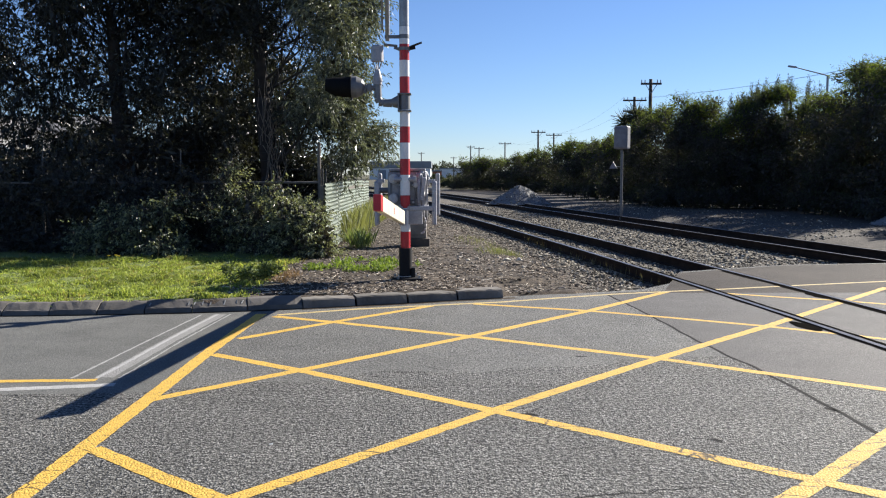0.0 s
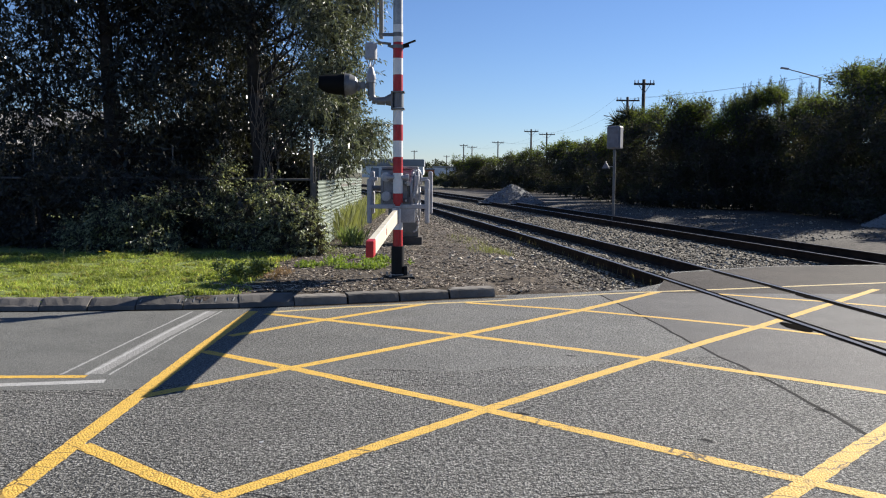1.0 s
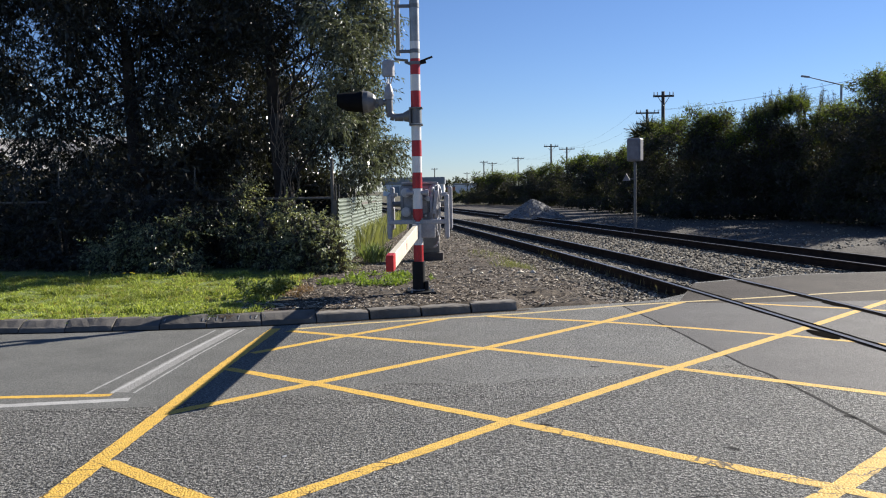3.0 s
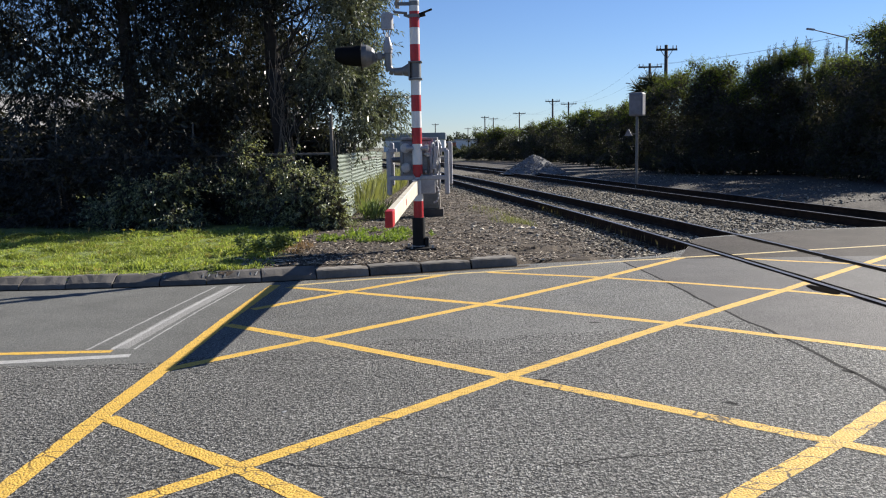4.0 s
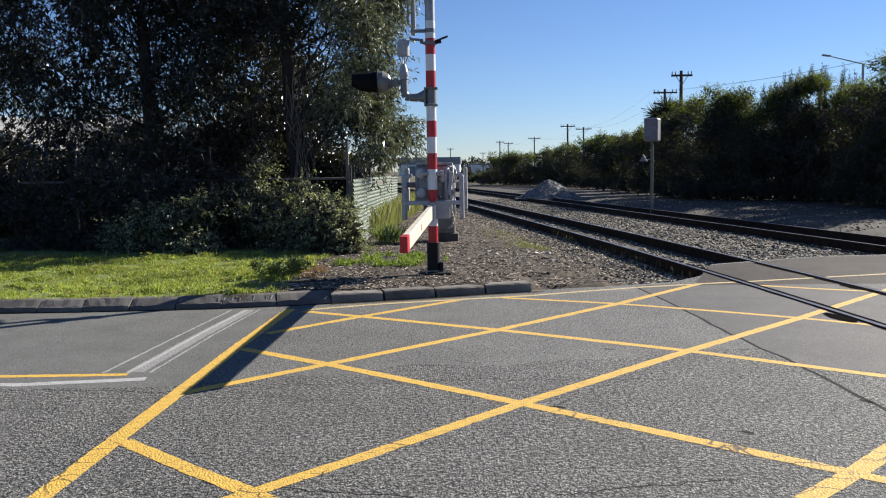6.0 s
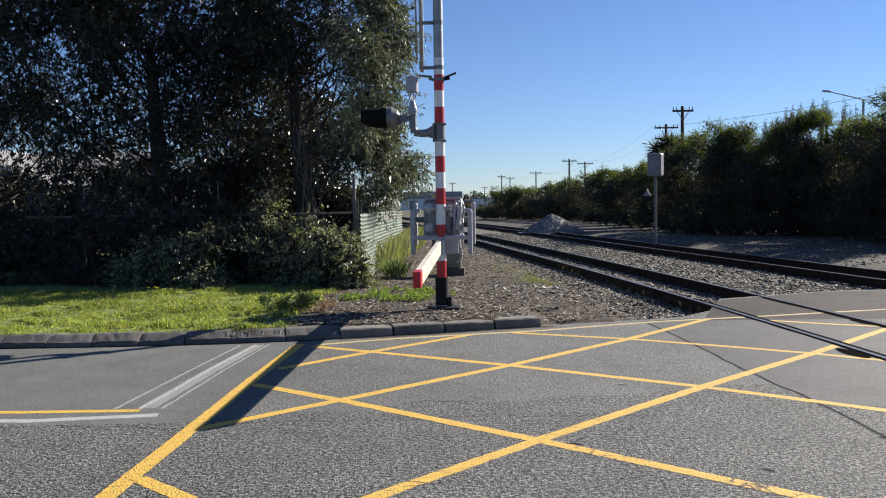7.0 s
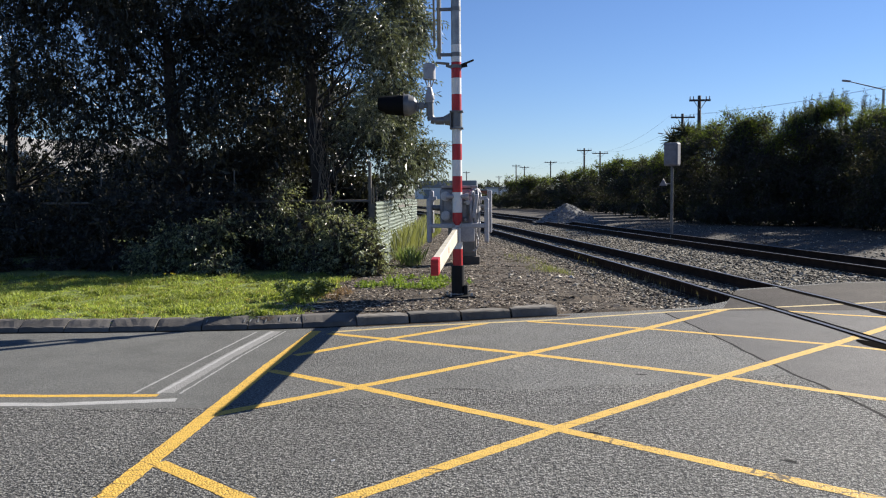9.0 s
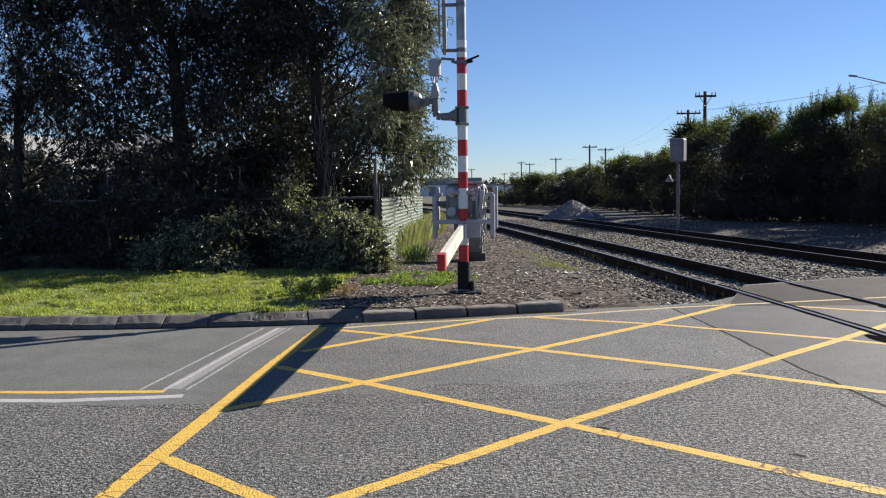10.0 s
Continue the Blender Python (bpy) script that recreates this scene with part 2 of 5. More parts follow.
M = {
    "seal": chip_seal("chip_seal_asphalt", (0.195, 0.191, 0.176), (0.4, 0.391, 0.36), 74.0, 0.95, cracks=True, deep=0.08),
    "smooth": chip_seal("fine_asphalt", (0.088, 0.083, 0.079), (0.152, 0.143, 0.136), 120.0, 0.3, deep=0.6, patch=(0.72, 1.12)),
    "panel": chip_seal("crossing_concrete", (0.066, 0.055, 0.046), (0.1, 0.086, 0.073), 160.0, 0.3, deep=0.65, shine=0.15, patch=(0.65, 1.15)),
    "tar": plain("sealing_tar", (0.026, 0.025, 0.024), 0.85, gloss=0.08),
    "kerb_old": plain("old_dark_kerb_concrete", (0.115, 0.105, 0.095), 0.9, var=0.45, scale=3.0, grain=45.0, relief=0.7, random_tint=0.3),
    "kerb": plain("weathered_kerb_concrete", (0.175, 0.158, 0.137), 0.9, var=0.5, scale=3.0, grain=45.0, relief=0.6, random_tint=0.3),
    "yellow": worn_paint("yellow_road_paint", (0.68, 0.42, 0.075), (0.1, 0.085, 0.06), 0.57, 78.0, 0.036),
    "old_yellow": worn_paint("faded_yellow_road_paint", (0.62, 0.47, 0.2), (0.16, 0.15, 0.14), 0.46, 92.0),
    "white_line": worn_paint("worn_white_road_paint", (0.46, 0.452, 0.435), (0.26, 0.254, 0.243), 0.5, 170.0),
    "faint": worn_paint("faint_white_road_paint", (0.42, 0.415, 0.4), (0.2, 0.196, 0.187), 0.42, 170.0),
    "ghost": worn_paint("scrubbed_white_road_paint", (0.285, 0.28, 0.265), (0.22, 0.213, 0.2), 0.4),
    "seal_fine": chip_seal("worn_chip_seal", (0.126, 0.126, 0.116), (0.2, 0.2, 0.186), 120.0, 0.3, deep=0.6),
    "seal_mid": chip_seal("half_worn_chip_seal", (0.145, 0.143, 0.132), (0.27, 0.265, 0.244), 92.0, 0.5, deep=0.36),
    "ground": ground_material(),
    "rail": plain("rusted_rail_steel", (0.036, 0.024, 0.018), 0.9, 0.0, var=0.45, scale=4.0, gloss=0.12),
    "rail_top": plain("polished_rail_head", (0.2, 0.19, 0.19), 0.38, 0.7, var=0.25),
    "groove": plain("gap_black", (0.012, 0.011, 0.01), 1.0, gloss=0.0),
    "silt": plain("brown_road_silt", (0.085, 0.066, 0.048), 0.95, var=0.5, scale=14.0, grain=90.0, relief=0.8, gloss=0.1),
    "sleeper": plain("weathered_sleeper_timber", (0.075, 0.062, 0.052), 0.9, var=0.4, scale=5.0),
    "galv": plain("galvanised_steel", (0.3, 0.305, 0.31), 0.45, 0.55, var=0.22, scale=9.0),
    "cast": plain("grey_painted_casting", (0.16, 0.163, 0.168), 0.5, 0.25, var=0.25, scale=8.0),
    # pale grey darkened to hold the shade on the box's near side
    "box_grey": plain("shaded_grey_box_paint", (0.2, 0.2, 0.225), 0.55, 0.0, var=0.2, scale=7.0),
    "cap_white": plain("chalky_pale_cap_paint", (0.5, 0.5, 0.5), 0.6, var=0.2, scale=12.0),
    "gear_grey": plain("worn_grey_gear_paint", (0.27, 0.272, 0.285), 0.5, 0.15, var=0.3, scale=9.0),
    "pale_grey": plain("pale_grey_painted_steel", (0.34, 0.34, 0.36), 0.5, 0.1, var=0.18, scale=9.0),
    "cabinet": plain("brownish_grey_cabinet_paint", (0.2, 0.175, 0.145), 0.6, 0.1, var=0.3, scale=5.0),
    "red": plain("red_enamel", (0.43, 0.012, 0.018), 0.4, var=0.2, scale=9.0, relief=0.1),
    "white": plain("white_enamel", (0.72, 0.71, 0.69), 0.45, var=0.1, scale=7.0, relief=0.1),
    "boom_white": plain("dirty_white_boom_paint", (0.6, 0.545, 0.43), 0.5, var=0.22, scale=5.0, relief=0.1),
    "black": plain("black_bitumen_coating", (0.01, 0.01, 0.011), 0.7, var=0.3, gloss=0.25),
    "bark": plain("furrowed_bark", (0.036, 0.029, 0.025), 0.95, var=0.45, scale=7.0, grain=28.0, relief=0.9),
    # brightened leaf colour for foliage that stands in the sun
    "sunlit_leaf": leaf("sunlit_drooping_leaf", (0.035, 0.042, 0.03), (0.25, 0.28, 0.215), 0.42, 0.28, 0.5),
    # nearly black, so part of the trees' shade is in the leaf colour
    "tree_leaf": leaf("shaded_tree_leaf", (0.012, 0.013, 0.012), (0.06, 0.065, 0.054), 0.3, 0.22, 0.4),
    # light tones raised for the shrubs that catch the sun
    "lit_shrub_leaf": leaf("sunlit_shrub_leaf", (0.02, 0.028, 0.016), (0.4, 0.44, 0.29), 0.36, 0.4, 0.7),
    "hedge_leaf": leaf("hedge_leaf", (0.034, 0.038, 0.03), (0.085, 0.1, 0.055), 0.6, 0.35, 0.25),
    # hedge leaf brightened and yellowed for sunlight on the tops
    "sunlit_hedge": leaf("sunlit_hedge_leaf", (0.05, 0.065, 0.02), (0.2, 0.26, 0.07), 0.6, 0.5, 0.25),
    "grass_leaf": leaf("grass_blade", (0.14, 0.2, 0.04), (0.54, 0.61, 0.19), 0.55, 0.5),
    "grass_bright": leaf("fresh_weed_leaf", (0.09, 0.15, 0.025), (0.28, 0.37, 0.09), 0.6, 0.45),
    "dry_leaf": leaf("dry_grass_blade", (0.2, 0.18, 0.07), (0.5, 0.46, 0.2), 0.7, 0.5),
    "ballast": stones("ballast_stone", [(0.026, 0.02, 0.014), (0.083, 0.069, 0.05), (0.195, 0.168, 0.125), (0.51, 0.46, 0.36)]),
    "litter": stones("ground_litter", [(0.02, 0.014, 0.01), (0.06, 0.044, 0.03), (0.16, 0.12, 0.085), (0.66, 0.57, 0.45)]),
    "twig": stones("bleached_twig", [(0.12, 0.095, 0.07), (0.4, 0.34, 0.26), (0.62, 0.56, 0.46)]),
    "vine": plain("bleached_vine", (0.2, 0.16, 0.125), 0.9, var=0.3),
    "weed": leaf("broad_green_weed_leaf", (0.06, 0.09, 0.03), (0.24, 0.3, 0.12), 0.55, 0.4),
    "reed": leaf("yellow_green_reed_blade", (0.12, 0.135, 0.06), (0.3, 0.32, 0.17), 0.7, 0.4),
    "rust_leaf": leaf("rusty_dead_blade", (0.12, 0.075, 0.045), (0.3, 0.2, 0.125), 0.8, 0.3),
    "straw": leaf("dull_straw_blade", (0.1, 0.085, 0.045), (0.28, 0.25, 0.14), 0.7, 0.3),
    # dull grey-brown puts the shade and haze inside the crowns into colour
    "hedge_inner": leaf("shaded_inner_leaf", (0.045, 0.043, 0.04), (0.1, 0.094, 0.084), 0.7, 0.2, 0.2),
    "gravel": stones("heaped_gravel", [(0.09, 0.088, 0.085), (0.18, 0.176, 0.17), (0.32, 0.315, 0.305)]),
    "sheet": corrugated_material(),
    "timber": plain("grey_weathered_timber", (0.14, 0.125, 0.11), 0.9, var=0.35),
    "pole": plain("dark_power_pole_timber", (0.07, 0.06, 0.052), 0.9, var=0.3),
    "wall_white": plain("off_white_wall_cladding", (0.75, 0.75, 0.74), 0.7, var=0.1, scale=0.4),
    "roof_grey": plain("blue_grey_roof_sheet", (0.2, 0.225, 0.25), 0.5, 0.1, var=0.15, scale=0.4),
    "roof_pale": plain("pale_corrugated_roof", (0.27, 0.26, 0.245), 0.6, 0.1, var=0.2, scale=1.0),
    "brick": plain("orange_brick", (0.3, 0.11, 0.07), 0.9, var=0.2, scale=2.0),
    "dark_wall": plain("dark_stained_boards", (0.05, 0.045, 0.04), 0.85, var=0.3),
    "wire": plain("dark_wire", (0.03, 0.03, 0.03), 0.6),
    "chalk": plain("chalk_mark", (0.22, 0.225, 0.22), 0.9, var=0.3, scale=20.0),
    "yellow_petal": plain("yellow_petal", (0.7, 0.55, 0.03), 0.6),
    "glass_dark": plain("dark_glass", (0.02, 0.022, 0.025), 0.08, var=0.1, relief=0),
    "car_paint": plain("dark_car_paint", (0.03, 0.032, 0.036), 0.2, 0.2, var=0.1, relief=0),
}


# ---- building helpers ----
def part(name, bm, mat, parent=None, label="", smooth=False):
    me = bpy.data.meshes.new(name)
    bm.normal_update()
    if smooth:
        for e in bm.edges:
            e.smooth = len(e.link_faces) == 2 and e.calc_face_angle(0) < 0.6
    bm.to_mesh(me)
    bm.free()
    me.materials.append(M[mat])
    if smooth:
        for p in me.polygons:
            p.use_smooth = True
    ob = new(name, me)
    ob.parent = parent
    return tagged(ob, label)


def raw(name, verts, faces, mat, parent=None, label=""):
    me = bpy.data.meshes.new(name)
    me.from_pydata(verts, [], faces)
    me.materials.append(M[mat])
    ob = new(name, me)
    ob.parent = parent
    return tagged(ob, label)


def thing(name, m, label, category, group="", kind=""):
    ob = new(name)
    ob.matrix_world = m
    ob.empty_display_size = 0.1
    return tagged(ob, label, category, group, kind)


def box(bm, size, at, turn=(0, 0, 0), bevel=0.0):
    m = pose(*at, *turn)
    made = bmesh.ops.create_cube(bm, size=1.0, matrix=m @ Matrix.Diagonal((*size, 1)))["verts"]
    if bevel:
        edges = list({e for v in made for e in v.link_edges})
        bmesh.ops.bevel(bm, geom=edges, offset=bevel, segments=2, affect="EDGES", profile=0.5)
    return bm


def rod(bm, a, b, r, r2=None, n=10):
    a, b = Vector(a), Vector(b)
    d = b - a
    m = Matrix.Translation((a + b) / 2) @ d.to_track_quat("Z", "Y").to_matrix().to_4x4()
    bmesh.ops.create_cone(bm, cap_ends=True, segments=n, radius1=r, radius2=r if r2 is None else r2, depth=d.length, matrix=m)
    return bm


def B():
    return bmesh.new()


def grow_tube(bm, points, radii, n=8):
    for (p, q), (r, s) in zip(zip(points, points[1:]), zip(radii, radii[1:])):
        rod(bm, p, q, r, s, n)
    return bm


def leaves(rng, centres, spread, count, length, width, droop=0.3):
    """Folded leaves scattered round clump centres: vertices and faces."""
    centres = np.asarray(centres, float)
    if np.ndim(spread):
        w = np.asarray(spread, float) ** 2
        k = rng.choice(len(centres), count, p=w / w.sum())
    else:
        k = rng.integers(0, len(centres), count)
    sp = np.asarray(spread)[k][:, None] if np.ndim(spread) else spread
    off = rng.normal(size=(count, 3))
    off /= np.linalg.norm(off, axis=1)[:, None]
    p = centres[k] + off * (rng.random((count, 1)) ** 0.45) * sp * np.array([1, 1, 0.8])
    d = rng.normal(size=(count, 3)) + off * 0.35 + np.array([0, 0, -droop * 2])
    d /= np.linalg.norm(d, axis=1)[:, None]
    s = np.cross(d, rng.normal(size=(count, 3)))
    s /= np.linalg.norm(s, axis=1)[:, None]
    n = np.cross(d, s)
    ln = length * (0.6 + 0.8 * rng.random((count, 1)))
    wd = width * (0.6 + 0.8 * rng.random((count, 1)))
    a, tip = p, p + d * ln
    m1 = p + d * ln * 0.45 + s * wd * 0.5 + n * wd * 0.15
    m2 = p + d * ln * 0.45 - s * wd * 0.5 + n * wd * 0.15
    v = np.stack([a, m1, tip, m2], 1).reshape(-1, 3)
    i = np.arange(count)[:, None] * 4
    f = np.concatenate([i + [0, 1, 2], i + [0, 2, 3]], 0)
    return v, f


def sprays(rng, centres, spread, twigs, per, length, width, reach, droop):
    """Leaves set along drooping twigs that arch out of the clumps: vertices and faces."""
    centres, spread = np.asarray(centres, float), np.asarray(spread, float)
    w = spread ** 2
    k = rng.choice(len(centres), twigs, p=w / w.sum())
    off = rng.normal(size=(twigs, 3))
    off /= np.linalg.norm(off, axis=1)[:, None]
    p0 = centres[k] + off * (rng.random((twigs, 1)) ** 0.5) * spread[k][:, None]
    d0 = off * np.array([1, 1, 0.4]) + 0.5 * rng.normal(size=(twigs, 3)) + np.array([0, 0, 0.1])
    d0 /= np.linalg.norm(d0, axis=1)[:, None]
    ln = reach * (0.5 + rng.random((twigs, 1)))
    u = (np.arange(per) + 0.5) / per
    u = np.tile(u, twigs)[:, None]
    i = np.repeat(np.arange(twigs), per)
    p = p0[i] + d0[i] * ln[i] * u - np.array([0, 0, 1.0]) * droop * ln[i] * u * u
    t = d0[i] - np.array([0, 0, 2.0]) * droop * u
    t /= np.linalg.norm(t, axis=1)[:, None]
    n = len(i)
    d = t * 0.7 + 0.55 * rng.normal(size=(n, 3)) - np.array([0, 0, 0.35])
    d /= np.linalg.norm(d, axis=1)[:, None]
    s = np.cross(d, np.array([0, 0, 1.0]) + 0.6 * rng.normal(size=(n, 3)))
    s /= np.linalg.norm(s, axis=1)[:, None] + 1e-6
    up = np.cross(s, d)
    a = length * (0.55 + 0.8 * rng.random((n, 1)))
    b = width * (0.6 + 0.8 * rng.random((n, 1)))
    m1, m2 = p + d * a * 0.42 + s * b * 0.5 + up * b * 0.2, p + d * a * 0.42 - s * b * 0.5 + up * b * 0.2
    tip = p + d * a - np.array([0, 0, 0.12]) * a
    v = np.stack([p, m1, tip, m2], 1).reshape(-1, 3)
    q = np.arange(n)[:, None] * 4
    return v, np.concatenate([q + [0, 1, 2], q + [0, 2, 3]], 0)


def spray_part(name, rng, clumps, twigs, per, length, width, reach, droop, mat, parent, label=""):
    v, f = sprays(rng, [c[:3] for c in clumps], [c[3] for c in clumps], twigs, per, length, width, reach, droop)
    return raw(name, v.tolist(), f.tolist(), mat, parent, label)


def leaf_part(name, rng, centres, spread, count, length, width, mat, parent, droop=0.3, label=""):
    v, f = leaves(rng, centres, spread, count, length, width, droop)
    me = bpy.data.meshes.new(name)
    me.from_pydata(v.tolist(), [], f.tolist())
    me.materials.append(M[mat])
    ob = new(name, me)
    ob.parent = parent
    return tagged(ob, label)


# ---- the lie of the land ----
KERB_LINE = [(-60, 8.1), (-5.2, 8.43), (-4.0, 8.49), (-2.8, 8.6), (-1.92, 8.77), (-1.3, 8.95), (-0.45, 9.22), (0.16, 9.46), (0.72, 9.64), (1.9, 9.98),
             (2.77, 10.35), (3.1, 11.0), (3.43, 12.06), (5.3, 13.0), (6.8, 13.2), (12, 13.8), (60, 18)]


def kerb_y(x):
    return float(np.interp(x, [p[0] for p in KERB_LINE], [p[1] for p in KERB_LINE]))


def track_1(y):
    """The nearer track's middle line: x at y."""
    if y > 28:
        d = y - 28
        return 1.369 - 0.153 * d - 0.0008 * d * d
    if y < 6:
        return 4.667 - 0.0366 * 6 - 0.00454 * 36 + 5.863e-5 * 216 - 0.085 * (y - 6)
    return 4.667 - 0.0366 * y - 0.00454 * y * y + 5.863e-5 * y ** 3


def track_2(y):
    return 10.13 - 0.1753 * y + 5.43e-4 * y * y - 7.6e-6 * y ** 3


def smooth(a, b, v):
    u = min(1.0, max(0.0, (v - a) / (b - a)))
    return u * u * (3 - 2 * u)


def land(x, y):
    """Height of the ground sheet."""
    ky = kerb_y(x)
    if y < ky + 0.1:
        return -0.12
    wob = 0.03 * noise.noise((x * 0.6, y * 0.6, 0)) + 0.012 * noise.noise((x * 2.7, y * 2.7, 4))
    left = 0.1 + 0.05 * smooth(11, 14, y) * smooth(-2, -4, x)
    edge = track_1(y) - 1.5
    bed = -0.165
    right = -0.02
    z = left + (bed - left) * smooth(edge - 1.1, edge + 0.3, x)
    z += (right - bed) * smooth(track_2(y) + 0.9, track_2(y) + 2.4, x)
    z += wob * (0.4 if edge < x < track_2(y) + 1 else 1.0)
    if x > 0.6 and y < ky + 1.0:
        z = min(z, 0.02) if x < 2.6 else min(z, -0.06)
    return z


def build_ground():
    xs = np.unique(np.concatenate([[-900, -400, -150, -80, -50, -30], np.arange(-20, -9, 1.0), np.arange(-9, 9.01, 0.2), np.arange(9.5, 24, 0.5), [26, 30, 40, 60, 90, 160, 400, 900]]))
    ys = np.unique(np.concatenate([[-600, -200, -60, -20, -5, 2, 5, 7, 8], np.arange(8.2, 20.01, 0.2), np.arange(20.5, 50, 0.5), np.arange(51, 90, 2.0), [95, 110, 140, 200, 350, 700, 1500]]))
    verts = [(x, y, land(x, y)) for y in ys for x in xs]
    nx = len(xs)
    faces = [(j * nx + i, j * nx + i + 1, (j + 1) * nx + i + 1, (j + 1) * nx + i) for j in range(len(ys) - 1) for i in range(nx - 1)]
    ob = raw("ground", verts, faces, "ground")
    tagged(ob, "bare gravelly soil with turf, track ballast and yard gravel", "ground", kind="structure")
    layer = ob.data.color_attributes.new("region", "FLOAT_COLOR", "POINT")
    for i, (x, y, z) in enumerate(verts):
        turf = smooth(-1.9, -2.9, x + 0.25 * math.sin(y * 1.7)) * smooth(16, 13, y) if x > -9 else (1.0 if y > 8 else 0)
        if y > 75:
            turf = 0.42
        bal = smooth(track_1(y) - 1.5, track_1(y) - 0.8, x) * smooth(track_2(y) + 1.6, track_2(y) + 1.0, x) * smooth(80, 60, y)
        yard = smooth(track_2(y) + 1.0, track_2(y) + 1.8, x) * smooth(75, 60, y)
        layer.data[i].color = (turf, bal, yard, 1)
    for p in ob.data.polygons:
        p.use_smooth = True
    return ob


def strip(points, width, z, bm, taper=None):
    """A flat band along points, in bm."""
    pts = [Vector((x, y, z)) for x, y in points]
    left, right = [], []
    for i, p in enumerate(pts):
        d = (pts[min(i + 1, len(pts) - 1)] - pts[max(i - 1, 0)]).normalized()
        s = Vector((-d.y, d.x, 0)) * width / 2
        left.append(bm.verts.new(p + s))
        right.append(bm.verts.new(p - s))
    for i in range(len(pts) - 1):
        bm.faces.new((left[i], right[i], right[i + 1], left[i + 1]))
    return bm


def build_road():
    xs = [-120, -60, -30] + list(np.arange(-12, 14.01, 0.5)) + [20, 60, 120]
    bm = B()
    rows = []
    for x in xs:
        rows.append([bm.verts.new((x, y, 0)) for y in (-6.0, 0.0, 4.0, kerb_y(x) * 0.5 + 2.0 + 0.6, kerb_y(x) + 0.12)])
    for a, b in zip(rows, rows[1:]):
        for i in range(4):
            bm.faces.new((a[i], b[i], b[i + 1], a[i + 1]))
    road = part("road", bm, "seal")
    tagged(road, "coarse grey chip-seal road surface, worn and patched", "road", kind="structure")
    # the smoother, paler seal of the far lane
    bm = B()
    rows = []
    for x in list(np.arange(-40, -12, 4.0)) + list(np.arange(-12, -1.9, 0.25)) + [-1.88]:
        y0 = 5.42 + 0.05 * noise.noise((x * 0.9, 3, 0))
        rows.append([bm.verts.new((x, min(y0, kerb_y(x)), 0.0003)), bm.verts.new((x, kerb_y(x) + 0.1, 0.0003))])
    for a, b in zip(rows, rows[1:]):
        bm.faces.new((a[0], b[0], b[1], a[1]))
    tagged(part("lane_seal", bm, "seal_fine"), "paler worn seal of the far traffic lane", "road patch", kind="structure")
    bm = B()
    rows = []
    for x in np.arange(-1.88, 2.45, 0.04):
        y0 = 5.55 + 0.22 * (x + 1.9) + 0.25 * noise.noise((x * 1.3, 8, 0)) + 0.1 * noise.noise((x * 9, 2, 0))
        rows.append([bm.verts.new((x, y0, 0.0003)), bm.verts.new((x, kerb_y(x) + 0.1, 0.0003))])
    for a, b in zip(rows, rows[1:]):
        bm.faces.new((a[0], b[0], b[1], a[1]))
    tagged(part("box_seal", bm, "seal_mid"), "half-worn seal under the yellow box", "road patch", kind="structure")
    # the smoother overlay beside the rails
    bm = B()
    edge = [(1.97, 10.02), (2.03, 9.4), (2.14, 8.2), (2.22, 6.96), (2.36, 5.9), (2.75, 5.75), (3.0, 5.4), (3.1, 4.6), (3.3, 2.5), (3.5, -6)]
    ys = np.concatenate([np.arange(10.02, 2.5, -0.06), [2.5, -6.0]])
    edge = [(float(np.interp(-y, [-q[1] for q in edge], [q[0] for q in edge])) + 0.05 * noise.noise((y * 2.1, 4, 0)) + 0.03 * noise.noise((y * 9, 4, 0)), float(y)) for y in ys]
    rows = [[bm.verts.new((a[0], a[1], 0.0006)), bm.verts.new((10, a[1], 0.0006))] for a in edge]
    for a, b in zip(rows, rows[1:]):
        bm.faces.new((a[1], a[0], b[0], b[1]))
    tagged(part("asphalt_overlay", bm, "smooth"), "smooth pale asphalt overlay beside the rails", "road patch", kind="structure")
    bm = B()
    ring = [(2.75, 10.22), (3.43, 12.06), (5.3, 13.02), (6.8, 13.22), (10, 13.55), (10, 10.024), (1.99, 10.024)]
    bm.faces.new([bm.verts.new((x, y, 0.0009)) for x, y in reversed(ring)])
    tagged(part("crossing_apron", bm, "panel"), "brownish concrete apron between the rails", "road patch", kind="structure")
    # tarred joint where the overlay starts, and cracks
    bm = B()
    seam = [(1.97, 9.9), (2.03, 9.4), (2.14, 8.2), (2.22, 6.96), (2.33, 6.08), (2.36, 5.8), (2.41, 4.97), (2.43, 4.4)]
    pts = [(float(np.interp(-y, [-q[1] for q in seam], [q[0] for q in seam])) + 0.025 * noise.noise((y * 3, 1, 0)), y) for y in np.arange(9.9, 4.4, -0.05)]
    strip(pts, 0.03, 0.0011, bm)
    tagged(part("tar_joint", bm, "tar"), "dark tarred joint across the road", "road joint", kind="structure")
    rng = random.Random(4)
    for x, y, a, ln in ((0.53, 4.9, -12, 0.13), (-0.46, 5.85, 8, 0.07), (1.1, 6.5, -5, 0.1), (0.1, 3.05, 20, 0.12), (1.5, 4.4, -30, 0.09), (2.39, 4.99, -60, 0.1)):
        bm = B()
        rim = [bm.verts.new((ln * math.cos(k) * rng.uniform(0.3, 0.7), 0.3 * ln * math.sin(k) * rng.uniform(0.3, 0.9), 0)) for k in np.linspace(0, 6.28, 14)[:-1]]
        bm.faces.new(rim)
        spot = part("tar_spot", bm, "tar")
        spot.matrix_basis = pose(x, y, 0.0011, 0, 0, a)
        tagged(spot, "small dark pit in the road surface", "road mark", "pits in the road", "structure")
    bm = B()
